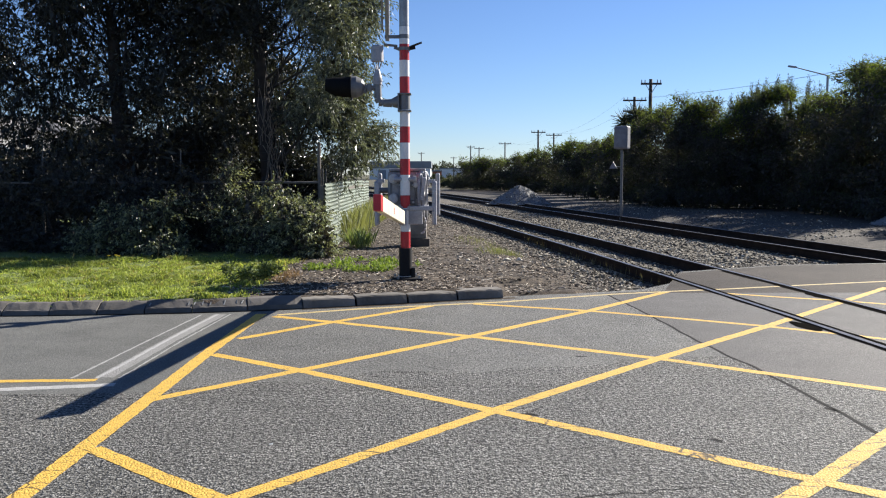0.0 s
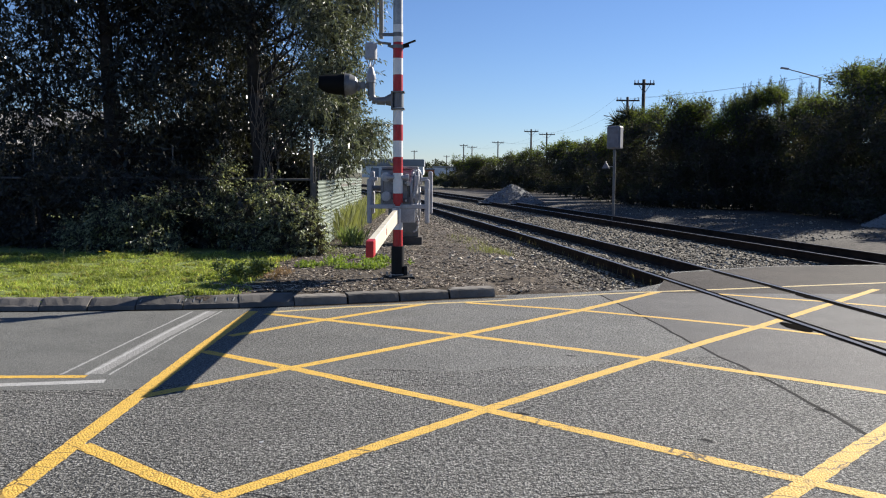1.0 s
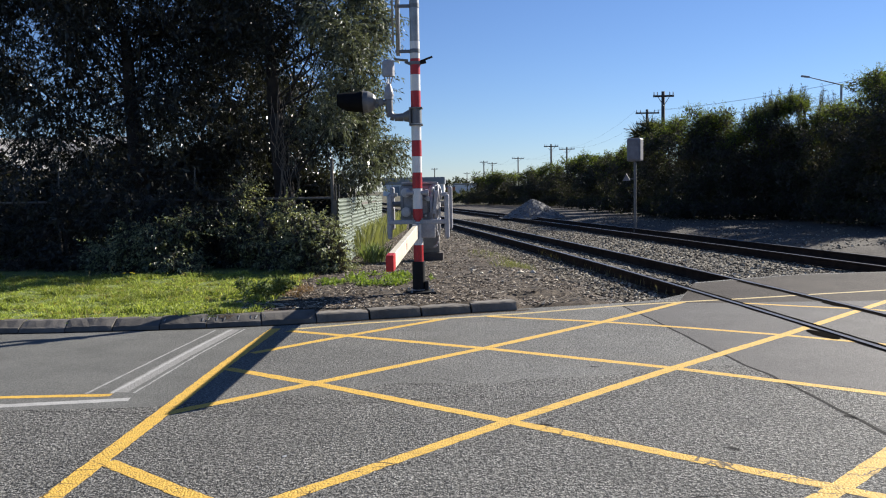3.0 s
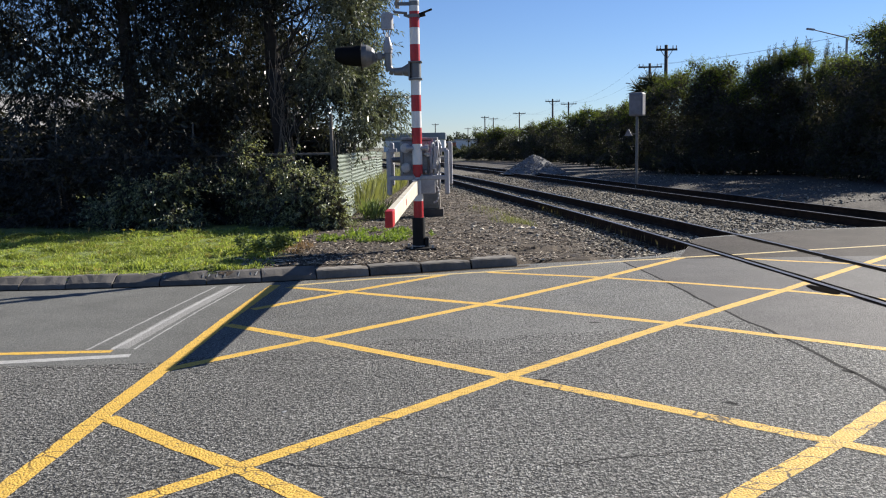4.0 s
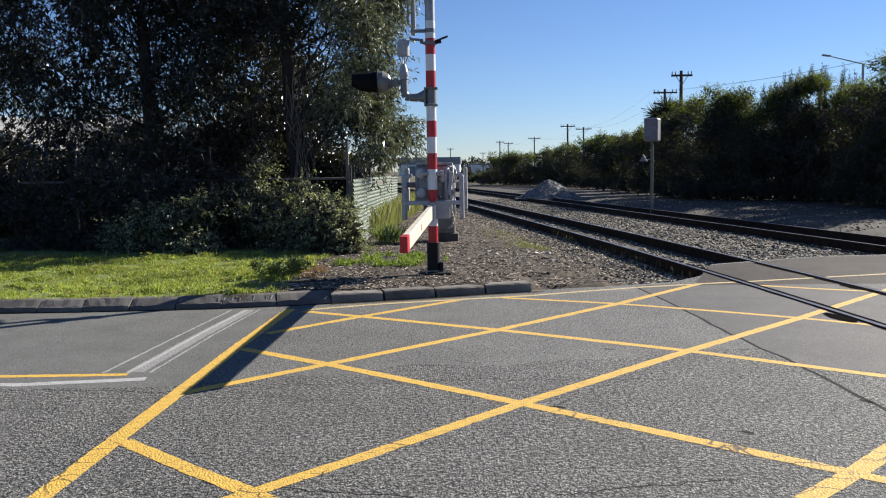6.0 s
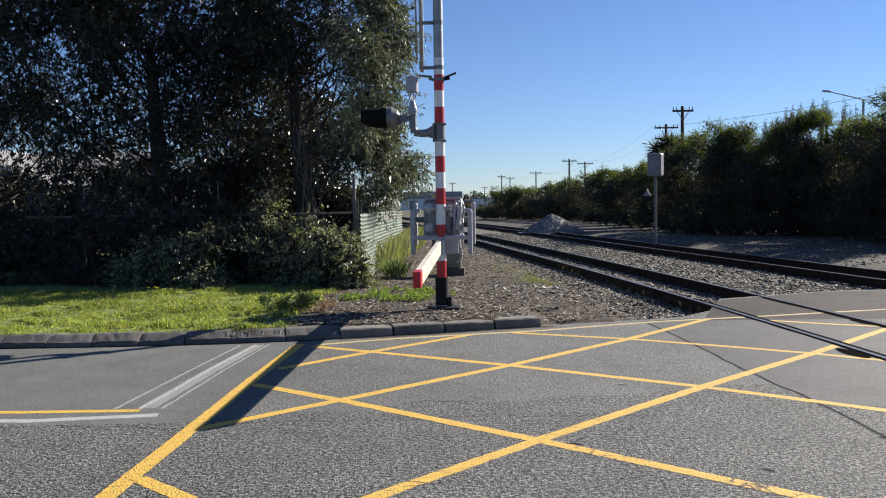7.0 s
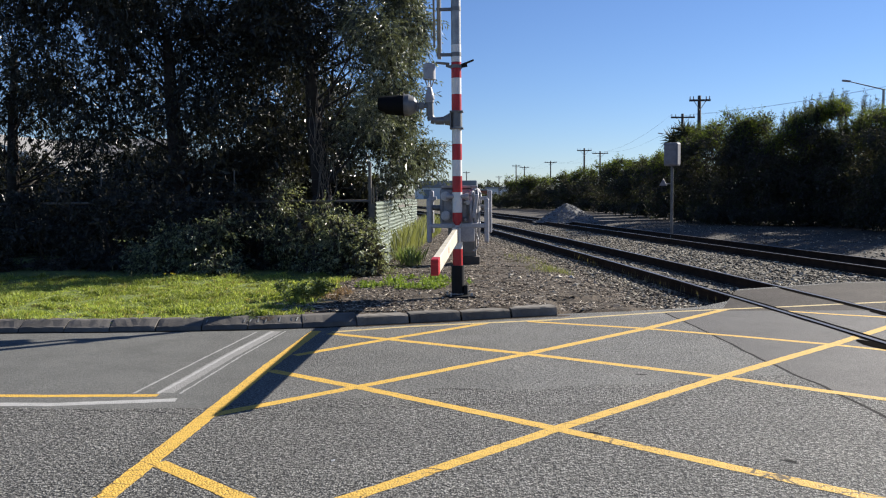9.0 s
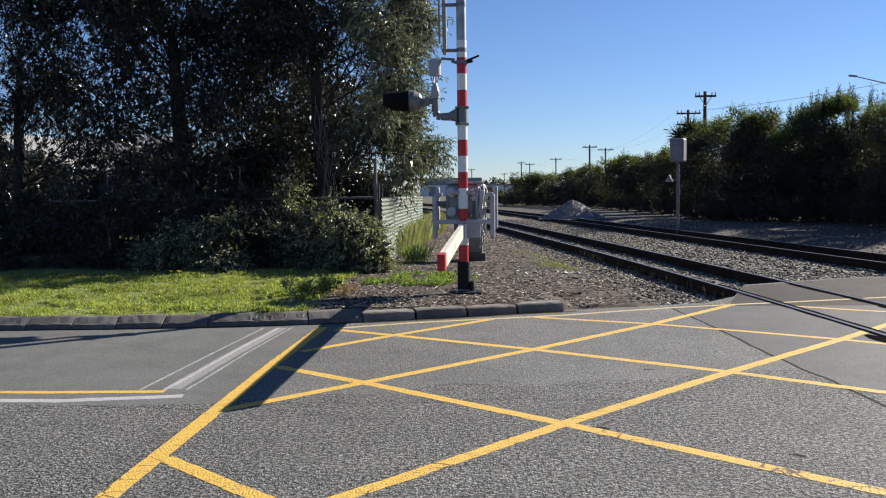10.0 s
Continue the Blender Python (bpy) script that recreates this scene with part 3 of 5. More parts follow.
    for x0, y0, length, ang in ((-1.9, 5.35, 3.6, 0.02), (-3.2, 5.35, 1.5, -0.06), (-0.1, 6.15, 0.35, -0.7), (-1.2, 3.7, 1.4, -0.35), (0.4, 3.55, 1.0, 0.25)):
        x, y, pts = x0, y0, []
        for i in range(int(length / 0.06)):
            pts.append((x, y))
            a = ang + rng.uniform(-0.6, 0.6)
            x, y = x + 0.06 * math.cos(a), y + 0.06 * math.sin(a)
        strip(pts, 0.008, 0.0011, bm)
    tagged(part("road_cracks", bm, "tar"), "thin wandering cracks in the asphalt", "road crack", kind="structure")


def build_scrap():
    bm = B()
    ring = [bm.verts.new(q) for q in ((-0.011, -0.006, 0.001), (0.009, -0.007, 0.004), (0.013, 0.004, 0.009), (-0.002, 0.008, 0.003), (-0.012, 0.005, 0.006))]
    bm.faces.new(ring)
    bmesh.ops.solidify(bm, geom=bm.faces[:], thickness=0.0015)
    ob = part("paper_scrap", bm, "white")
    ob.matrix_basis = pose(-0.90, 4.34, 0.001, 0, 0, 20)
    tagged(ob, "tiny white scrap of litter lying on the road", "litter")


def line(points, width, mat, name, label, z=0.0022):
    fine = []
    for (x0, y0), (x1, y1) in zip(points, points[1:]):
        n = max(2, int(math.hypot(x1 - x0, y1 - y0) / 0.035))
        fine += [(x0 + (x1 - x0) * i / n, y0 + (y1 - y0) * i / n) for i in range(n)]
    fine.append(points[-1])
    bm = B()
    pts = [Vector((x, y, 0.0004 + z * 0.5)) for x, y in fine]
    prev = None
    for i, p in enumerate(pts):
        d = (pts[min(i + 1, len(pts) - 1)] - pts[max(i - 1, 0)]).normalized()
        s = Vector((-d.y, d.x, 0))
        wl, wr = (width / 2 + 0.006 * noise.noise((p.x * 9, p.y * 9, k)) + 0.006 * noise.noise((p.x * 34, p.y * 34, k)) for k in (0, 7))
        pair = (bm.verts.new(p + s * wl), bm.verts.new(p - s * wr))
        if prev:
            bm.faces.new((prev[0], prev[1], pair[1], pair[0]))
        prev = pair
    return tagged(part(name, bm, mat), label, "road marking", "yellow box lines" if "yellow" in name else "", "structure")


def build_markings():
    lab = "worn yellow cross-hatch line painted on asphalt"
    w = 0.094
    line([(-1.9, -2.0), (-1.88, 3.4), (-1.88, 5.35), (-1.89, 6.77), (-1.86, 8.56)], 0.11, "yellow", "yellow_edge_line", "worn yellow edge line of the box junction", 0.0034)
    # one way across
    line([(-1.78, 2.72), (-0.95, 3.57), (-0.53, 4.02), (0.33, 4.98), (1.69, 6.41), (3.09, 7.81), (4.41, 9.2), (5.6, 10.45)], w, "yellow", "yellow_hatch_line", lab, 0.0022)
    line([(-1.86, 5.25), (-1.04, 6.05), (0.26, 7.33), (1.55, 8.71), (2.76, 10.14)], w, "yellow", "yellow_hatch_line", lab, 0.0022)
    line([(-1.78, 7.25), (-1.06, 8.07), (-0.1, 9.08)], w, "yellow", "yellow_hatch_line", lab, 0.0022)
    line([(-0.4, 1.6), (1.19, 3.25), (1.8, 3.81), (2.32, 4.34), (3.6, 5.6), (6, 8)], w + 0.01, "yellow", "yellow_hatch_line", lab, 0.0022)
    # the other way
    line([(-1.83, 6.61), (-1.04, 6.05), (0.33, 4.98), (1.21, 4.26), (1.74, 3.83), (2.3, 3.38), (3.5, 2.4)], w, "yellow", "yellow_hatch_line", lab, 0.0028)
    line([(-1.7, 8.41), (-1.05, 8.07), (0.26, 7.33), (1.69, 6.42), (2.91, 5.5), (4.2, 4.5)], w, "yellow", "yellow_hatch_line", lab, 0.0028)
    line([(0.36, 9.2), (1.55, 8.71), (2.37, 8.23), (3.08, 7.78), (3.7, 7.3), (4.6, 6.5)], w - 0.01, "yellow", "yellow_hatch_line", lab, 0.0028)
    line([(3.4, 9.98), (3.94, 9.66), (4.47, 9.4), (5.2, 8.9)], w - 0.01, "yellow", "yellow_hatch_line", lab, 0.0028)
    line([(-1.83, 4.29), (-1.33, 3.87), (-0.95, 3.57), (-0.55, 3.2), (0.3, 2.4)], w, "yellow", "yellow_hatch_line", lab, 0.0028)
    line([(-1.68, 8.5), (-0.9, 8.86), (-0.1, 9.1), (0.65, 9.32), (1.32, 9.62), (2.04, 9.92), (2.77, 10.15), (3.5, 10.34), (4.72, 10.72), (6.4, 11.2)], 0.075, "old_yellow", "yellow_border_line", "faded yellow border line along the box junction", 0.0025)
    line([(-30, 5.84), (-3.2, 5.74), (-2.42, 5.77)], 0.075, "yellow", "yellow_lane_line", "yellow no-overtaking line on the road", 0.0022)
    line([(-30, 5.58), (-3.04, 5.5), (-2.24, 5.64)], 0.09, "white_line", "white_lane_line", "white lane line on the road", 0.0022)
    line([(-2.44, 5.82), (-2.42, 6.2), (-2.38, 7.4), (-2.31, 8.54)], 0.032, "white_line", "white_stop_line", "worn white limit line across the lane", 0.0026)
    line([(-2.62, 5.82), (-2.55, 7.2), (-2.47, 8.52)], 0.022, "faint", "white_stop_line", "ghost of an older white limit line", 0.0024)
    line([(-2.28, 5.82), (-2.25, 7.2), (-2.18, 8.56)], 0.018, "faint", "white_stop_line", "ghost of an older white limit line", 0.0024)
    line([(-2.4, 5.85), (-2.36, 7.2), (-2.28, 8.54)], 0.13, "ghost", "white_stop_line", "wide ghost of a scrubbed-off limit line", 0.0019)


def build_kerb():
    kerb = thing("kerb", Matrix(), "weathered concrete kerb of short blocks", "kerb", kind="structure")
    x = -14.0
    k = 0
    while x < 0.66:
        length = 0.475 if x < -2.9 else 0.56
        x2 = min(x + length, 0.74)
        a, b = Vector((x, kerb_y(x), 0)), Vector((x2, kerb_y(x2), 0))
        d = b - a
        d -= d.normalized() * (0.024 if x > -1.9 else 0.012)
        right = x > -1.9
        h = 0.1 if right else 0.115
        bm = B()
        if right:
            prof = [(0, -0.1), (0.0, 0.012), (0.02, h - 0.012), (0.035, h), (0.2, h + 0.004), (0.2, -0.1)]
        else:
            prof = [(0, -0.1), (0.0, 0.01), (0.02, 0.052), (0.045, 0.062), (0.15, h - 0.006), (0.17, h), (0.24, h + 0.002), (0.24, -0.1)]
        rings = []
        s = Vector((-d.y, d.x, 0)).normalized()
        for q in range(9):
            at = d * (q / 8)
            end = 0.007 if q in (0, 8) else 0.0
            rings.append([bm.verts.new(at + s * (u + end * (w > 0.03) + (0.009 * noise.noise((k * 7 + q * 0.9, u * 30, w * 40)) if w > 0 else 0))
                          + Vector((0, 0, w - end * 0.7 * (w > 0.05) + (0.008 * noise.noise((k * 5 + q * 1.1, u * 30, 9 + w * 40)) if w > 0.02 else 0)))) for u, w in prof])
        for a0, a1 in zip(rings, rings[1:]):
            for i in range(len(prof)):
                j = (i + 1) % len(prof)
                bm.faces.new((a0[j], a0[i], a1[i], a1[j]))
        bm.faces.new(rings[0])
        bm.faces.new(list(reversed(rings[-1])))
        ob = part("kerb_block", bm, "kerb" if right else "kerb_old", kerb)
        ob.location = a + Vector((0, 0.004 * math.sin(k * 5), 0.004 * math.sin(k * 3.1)))
        ob.rotation_euler = (0, 0.006 * math.sin(k * 2.3), 0.008 * math.sin(k * 1.7))
        x, k = x2, k + 1
    # near-black backing added so that the sunlit joints turn dark
    bm = B()
    prev = None
    for u in np.arange(-14, 0.71, 0.1):
        prof = ((0.02, 0.0), (0.07, 0.045), (0.19, 0.1)) if u < -1.9 else ((0.02, 0.0), (0.06, 0.06), (0.19, 0.08))
        if -2.8 < u < -1.2:
            prev = None
            continue
        ring = [bm.verts.new((u, kerb_y(u) + a, b)) for a, b in prof]
        if prev:
            for k2 in range(2):
                bm.faces.new((prev[k2], ring[k2], ring[k2 + 1], prev[k2 + 1]))
        prev = ring
    part("kerb_backing", bm, "groove", kerb, "near-black backing added behind the block joints")
    # near-black strip and brown silt along the gutter, and chalk marks
    bm = B()
    pts = [(u, kerb_y(u) - 0.012 + 0.012 * noise.noise((u * 4, 0, 0))) for u in np.arange(-14, 0.75, 0.1)]
    strip(pts, 0.05, 0.004, bm)
    bm2 = B()
    pts = [(u, kerb_y(u) - 0.03 + 0.02 * noise.noise((u * 3, 2, 0)) + 0.012 * noise.noise((u * 11, 2, 0))) for u in np.arange(-1.5, 0.9, 0.04)]
    strip(pts, 0.09, 0.003, bm2)
    tagged(part("gutter_silt", bm2, "silt"), "brown silt and grit along the kerb's foot", "dirt", kind="structure")
    tagged(part("gutter_strip", bm, "groove"), "near-black strip along the kerb's foot", "dirt", kind="structure")
    marks = thing("chalk_marks", Matrix(), "faded chalk strokes on the kerb face", "marking", kind="structure")
    for u, lean, ln in ((-2.66, 0.0, 0.07), (-2.6, 0.3, 0.05), (-2.52, 0, 0.08), (-2.44, 0, 0.08), (-2.3, 0.1, 0.09), (-2.18, -0.3, 0.06), (-2.12, 0.4, 0.07), (-2.04, -0.4, 0.07), (-3.05, 0.4, 0.05)):
        bm = box(B(), (0.012, 0.002, ln), (0, 0, 0))
        ob = part("stroke", bm, "chalk", marks)
        ob.location = (u, kerb_y(u) + 0.1, 0.088)
        ob.rotation_euler = (radians(-62), lean, radians(4))


# ---- railway ----
def rail_profile():
    return [(-0.06, -0.16), (-0.06, -0.146), (-0.01, -0.13), (-0.009, -0.045), (-0.033, -0.032), (-0.034, -0.004), (-0.028, 0.0),
            (0.028, 0.0), (0.034, -0.004), (0.033, -0.032), (0.009, -0.045), (0.01, -0.13), (0.06, -0.146), (0.06, -0.16)]


def build_rail(mid, offset, y0, y1, label):
    ys = np.concatenate([np.arange(y0, 60, 0.8), np.arange(60, y1, 3.0)])
    prof = rail_profile()
    bm = B()
    rings = []
    for y in ys:
        slope = (mid(y + 0.1) - mid(y - 0.1)) / 0.2
        side = Vector((1, -slope, 0)).normalized()
        c = Vector((mid(y), y, 0.012)) + side * offset
        rings.append([bm.verts.new(c + side * u + Vector((0, 0, w))) for u, w in prof])
    n = len(prof)
    for a, b in zip(rings, rings[1:]):
        for i in range(n):
            j = (i + 1) % n
            f = bm.faces.new((a[i], a[j], b[j], b[i]))
            f.material_index = 1 if i == 6 else 0
    ob = part("rail", bm, "rail")
    ob.data.materials.append(M["rail_top"])
    tagged(ob, label, "rail", "railway rails", "structure")


def build_railway():
    for mid, which in ((track_1, "near"), (track_2, "far")):
        for off in (-0.57, 0.57):
            build_rail(mid, off, -14, 150, "rusty steel rail with a polished head")
    # near-black strips stand for the sunken, shadowed flangeways where the road crosses
    bm = B()
    for mid, top in ((track_1, 12.4), (track_2, 13.3)):
        for off, wid in ((-0.57 + 0.068, 0.07), (-0.57 - 0.047, 0.028), (0.57 - 0.068, 0.07), (0.57 + 0.047, 0.028)):
            pts = [(mid(y) + off + 0.016 * noise.noise((y * 1.7, off * 9, 0)) + 0.008 * noise.noise((y * 6, off * 9, 0)), y) for y in np.arange(-6, top, 0.15)]
            strip(pts, wid, 0.0042, bm)
    tagged(part("flangeway", bm, "groove"), "near-black strips standing in for the shadowed gaps beside the rails", "flangeway", kind="structure")
    for cx, cy, ln in ((3.43, 7.78, 0.26), (4.42, 9.75, 0.24)):
        bm = B()
        n = 16
        ring = [(cx + (0.075 + 0.03 * noise.noise((i * 0.9, cx, 0))) * math.cos(i / n * 6.283), cy + ln * math.sin(i / n * 6.283)) for i in range(n)]
        bm.faces.new([bm.verts.new((x - 0.1 * (y - cy), y, 0.0046)) for x, y in ring])
        tagged(part("broken_edge", bm, "groove"), "dark broken asphalt edge beside the rail", "road damage", kind="structure")
    bm = box(B(), (2.1, 0.21, 0.13), (0, 0, 0), bevel=0.012)
    first = part("sleeper", bm, "sleeper")
    tagged(first, "weathered hardwood railway sleeper in ballast", "sleeper", "railway sleepers", "structure")
    n = 0
    for mid, y0 in ((track_1, 11.2), (track_2, 14.3)):
        for i in range(56):
            y = y0 + i * 0.68
            slope = (mid(y + 0.1) - mid(y - 0.1)) / 0.2
            m = pose(mid(y), y, -0.232 + 0.008 * math.sin(i * 4.1), 0, 0, -math.degrees(math.atan(slope)) + math.sin(i * 2.7))
            if n == 0:
                first.matrix_basis = m
            else:
                copy_thing(first, m)
            n += 1
    # loose stones of the ballast
    scatter_stones("ballast_stones", 34000, lambda r: ballast_spot(r), (0.022, 0.055), "ballast", "loose grey ballast stones round the tracks", 3)
    scatter_stones("yard_stones", 2600, yard_spot, (0.015, 0.05), "ballast", "loose stones scattered over the dusty yard", 19)


def yard_spot(r):
    y = 19 + 22 * r.random() ** 1.3
    return track_2(y) + 1.3 + 5.5 * r.random() ** 1.5, y


def ballast_spot(r):
    y = 10.6 + 34 * r.random() ** 1.7
    x = track_1(y) - 1.35 - 0.9 * r.random() ** 2 + (track_2(y) - track_1(y) + 2.6) * r.random()
    if y < kerb_y(x) + 0.15:
        return None
    return x, y


STONE = [Vector(v) for v in ((1, 0, 0), (-1, 0, 0), (0, 1, 0), (0, -1, 0), (0, 0, 1), (0, 0, -1))]
STONE_F = [(0, 2, 4), (2, 1, 4), (1, 3, 4), (3, 0, 4), (2, 0, 5), (1, 2, 5), (3, 1, 5), (0, 3, 5)]


def scatter_stones(name, count, spot, size, mat, label, seed, height=None, flat=0.65):
    r = np.random.default_rng(seed)
    base = np.array([tuple(v) for v in STONE])
    verts, faces = [], []
    k = 0
    for _ in range(count):
        xy = spot(r)
        if xy is None:
            continue
        s = size[0] + (size[1] - size[0]) * r.random() ** 2
        z = (height or land)(*xy)
        q = Euler(r.random(3) * 6.28).to_matrix()
        pts = (base * (0.55 + 0.6 * r.random((6, 3))) * s) @ np.array(q)
        pts[:, 2] *= flat
        pts += (xy[0], xy[1], z + s * 0.12)
        verts += pts.tolist()
        faces += [(a + k, b + k, c + k) for a, b, c in STONE_F]
        k += 6
    ob = raw(name, verts, faces, mat)
    return tagged(ob, label, "stones", kind="stuff")


# ---- verge ----
def blades(name, count, spot, height, width, mat, label, seed, lean=0.5, tuft=False):
    r = np.random.default_rng(seed)
    verts, faces = [], []
    for _ in range(count):
        xy = spot(r)
        if xy is None:
            continue
        x, y = xy
        z = land(x, y) - 0.01
        h = height * (0.4 + r.random() * 0.9)
        if tuft:
            h *= 0.7 + 1.6 * max(0.0, noise.noise((x * 2.2, y * 2.2, 5)) + 0.25 * noise.noise((x * 9, y * 9, 1)))
        a = r.random() * 6.28
        s = Vector((math.cos(a), math.sin(a), 0)) * width * (0.6 + r.random() * 0.8)
        b = r.random() * 6.28
        tip = Vector((math.cos(b), math.sin(b), 0)) * h * lean * r.random()
        p = Vector((x, y, z))
        k = len(verts)
        verts += [tuple(p - s), tuple(p + s), tuple(p + tip * 0.4 + s * 0.6 + Vector((0, 0, h * 0.6))), tuple(p + tip + Vector((0, 0, h)))]
        faces += [(k, k + 1, k + 2), (k, k + 2, k + 3)]
    return tagged(raw(name, verts, faces, mat), label, "grass", kind="stuff")


def verge_spot(r):
    x = -9.5 + 7.6 * r.random() ** 0.75
    y = kerb_y(x) + 0.21 + 0.06 * noise.noise((x * 5, 0, 3)) + 4.4 * r.random()
    keep = smooth(-1.9, -2.6, x + 0.3 * noise.noise((x * 1.3, y * 1.3, 2)) + 0.06 * (y - 10))
    if r.random() > keep:
        return None
    return x, y


def turf_tufts(name, tufts, per, mat, label, seed):
    """Mown turf: low tufts of blades that fan out and bow over, thicker in some patches."""
    r = np.random.default_rng(seed)
    at = []
    while len(at) < tufts:
        q = verge_spot(r)
        if q:
            at.append((*q, land(*q), noise.noise((q[0] * 2.4, q[1] * 2.4, 5)) + 0.6 * noise.noise((q[0] * 7, q[1] * 7, 1))))
    at = np.repeat(np.array(at), per, 0)
    n = len(at)
    rise = np.clip(0.5 + 1.1 * at[:, 3:], 0.12, 1.4)
    h = 0.085 * rise * (0.5 + 0.7 * r.random((n, 1)))
    a, b = r.random((n, 1)) * 6.283, r.random((n, 1)) * 6.283
    out = np.hstack([np.cos(a), np.sin(a), np.zeros((n, 1))])
    side = np.hstack([np.cos(b), np.sin(b), np.zeros((n, 1))]) * 0.004 * (0.6 + 0.8 * r.random((n, 1)))
    up = np.array([[0, 0, 1.0]])
    p = at[:, :3] + out * 0.03 * r.random((n, 1)) - up * 0.008
    lean = h * (0.3 + 0.9 * r.random((n, 1)))
    mid = p + out * lean * 0.4 + up * h * 0.75
    tip = p + out * lean * 1.3 + up * h * (0.55 + 0.45 * r.random((n, 1)))
    v = np.stack([p - side, p + side, mid + side * 0.8, tip, mid - side * 0.8], 1).reshape(-1, 3)
    k = np.arange(n)[:, None] * 5
    f = np.concatenate([k + [0, 1, 2], k + [0, 2, 4], k + [4, 2, 3]], 0)
    return tagged(raw(name, v.tolist(), f.tolist(), mat), label, "grass", kind="stuff")


def build_verge():
    turf_tufts("verge_grass", 9000, 13, "grass_leaf", "sunlit green mown grass on the verge", 5)
    turf_tufts("yellowed_grass", 1500, 11, "dry_leaf", "yellowed blades among the green grass", 15)

    rng = np.random.default_rng(16)
    spots = [q for q in (verge_spot(rng) for _ in range(2600)) if q]
    low = leaf_part("verge_clover", rng, [(x, y, land(x, y) + 0.02) for x, y in spots], 0.06, 7000, 0.024, 0.014, "grass_leaf", None, -0.3)
    tagged(low, "small broad-leaved weeds among the grass", "weeds", kind="stuff")
    for k, (x, y, h) in enumerate(((-6.05, 11.9, 0.16), (-5.7, 12.2, 0.2), (-5.2, 12.5, 0.18), (-5.15, 11.6, 0.2), (-4.3, 12.6, 0.22), (-3.9, 12.7, 0.16), (-6.6, 11.2, 0.24), (-3.2, 12.9, 0.2))):
        st = thing("grass_stalk", pose(x, y, land(x, y)), "tall thin seeding grass stalk on the verge", "grass stalk", "seeding stalks")
        part("stem", rod(B(), (0, 0, 0), (0.02, 0, h), 0.002, 0.0012, 5), "straw", st)
        part("seed_head", rod(B(), (0.02, 0, h), (0.03, 0, h + 0.05), 0.006, 0.002, 6), "straw", st)
    for k, (x, y) in enumerate(((-5.02, 12.55), (-4.93, 12.6), (-4.86, 12.52))):
        fl = thing("dandelion", pose(x, y, land(x, y)), "yellow dandelion flower in the grass", "flower", "dandelions")
        part("stem", rod(B(), (0, 0, 0), (0, 0, 0.09), 0.003, n=5), "grass_leaf", fl)
        part("flower_head", rod(B(), (0, 0, 0.085), (0, 0, 0.1), 0.012, 0.024, 10), "yellow_petal", fl)
    rng = np.random.default_rng(6)
    cs = []
    while len(cs) < 260:
        a, d = rng.random() * 6.28, rng.random() ** 0.7
        x, y = -1.2 + math.cos(a) * d * 0.85, 12.1 + math.sin(a) * d * 0.75
        if noise.noise((x * 3, y * 3, 1)) > 0.0:
            cs.append((x, y, land(x, y) + 0.03))
    weeds = leaf_part("weed_patch", rng, cs, 0.05, 2600, 0.035, 0.026, "grass_bright", None, -0.2)
    tagged(weeds, "low bright green weeds on bare soil", "weeds", kind="stuff")

    def dry(r):
        a, d = r.random() * 6.28, r.random() ** 0.6
        k = r.integers(0, 3)
        c = ((1.0, 14.6, 0.45, 0.7), (1.05, 14.4, 0.3, 0.4), (0.7, 17, 0.5, 1.6))[k]
        return c[0] + math.cos(a) * d * c[2], c[1] + math.sin(a) * d * c[3]
    blades("dry_grass", 650, dry, 0.09, 0.003, "reed", "sparse dry yellow grass along the track", 7)

    def rusty(r):
        a, d = r.random() * 6.28, r.random() ** 0.6
        return -2.02 + math.cos(a) * d * 0.2, 10.75 + math.sin(a) * d * 0.6
    blades("dead_grass", 420, rusty, 0.07, 0.004, "rust_leaf", "rusty dead grass at the turf's edge", 17, 0.9)

    def tall(r):
        y = 16.4 + 12 * r.random() ** 0.8
        return -1.93 - 0.012 * (y - 14) + (0.2 + 0.02 * (y - 16)) * r.random() ** 1.2, y
    blades("tall_grass", 3800, tall, 0.55, 0.0011, "reed", "tall yellow-green grass beside the iron fence", 8, 0.35)

    def strap(r):
        a, d = r.random() * 6.28, r.random() ** 0.5
        return -1.5 + math.cos(a) * d * 0.22, 15.4 + math.sin(a) * d * 0.35
    blades("strap_leaf_clump", 240, strap, 0.32, 0.0022, "weed", "clump of long strap-leaved grass by the fence", 9, 0.7)

    def track_weed(r):
        y = 10.8 + 9 * r.random()
        return track_1(y) - 0.66 + 0.05 * r.random() - 0.1 * (r.random() < 0.4), y
    blades("rail_weeds", 150, track_weed, 0.14, 0.006, "straw", "thin dry weeds standing along the rail", 10, 0.4)

    def soil(r):
        x, y = -2.6 + 5.2 * r.random(), 9.3 + 20 * r.random() ** 2
        if y < kerb_y(x) + 0.22 or x > track_1(y) - 0.9:
            return None
        return x, y
    rng = np.random.default_rng(13)
    spots = [q for q in (soil(rng) for _ in range(16000)) if q]
    cs = np.array([(x, y, land(x, y) + 0.012) for x, y in spots])
    v, f = leaves(rng, cs, 0.012, len(cs), 0.07, 0.016, 0.0)
    base = np.repeat(v[0::4, 2], 4)
    v[:, 2] = np.repeat(np.array([land(x, y) for x, y in v[0::4, :2]]), 4) + 0.008 + 0.25 * np.abs(v[:, 2] - base)
    litter = raw("leaf_litter", v.tolist(), f.tolist(), "litter")
    tagged(litter, "dry fallen leaves and twigs on the soil", "leaf litter", kind="stuff")
    def patchy(r):
        q = soil(r)
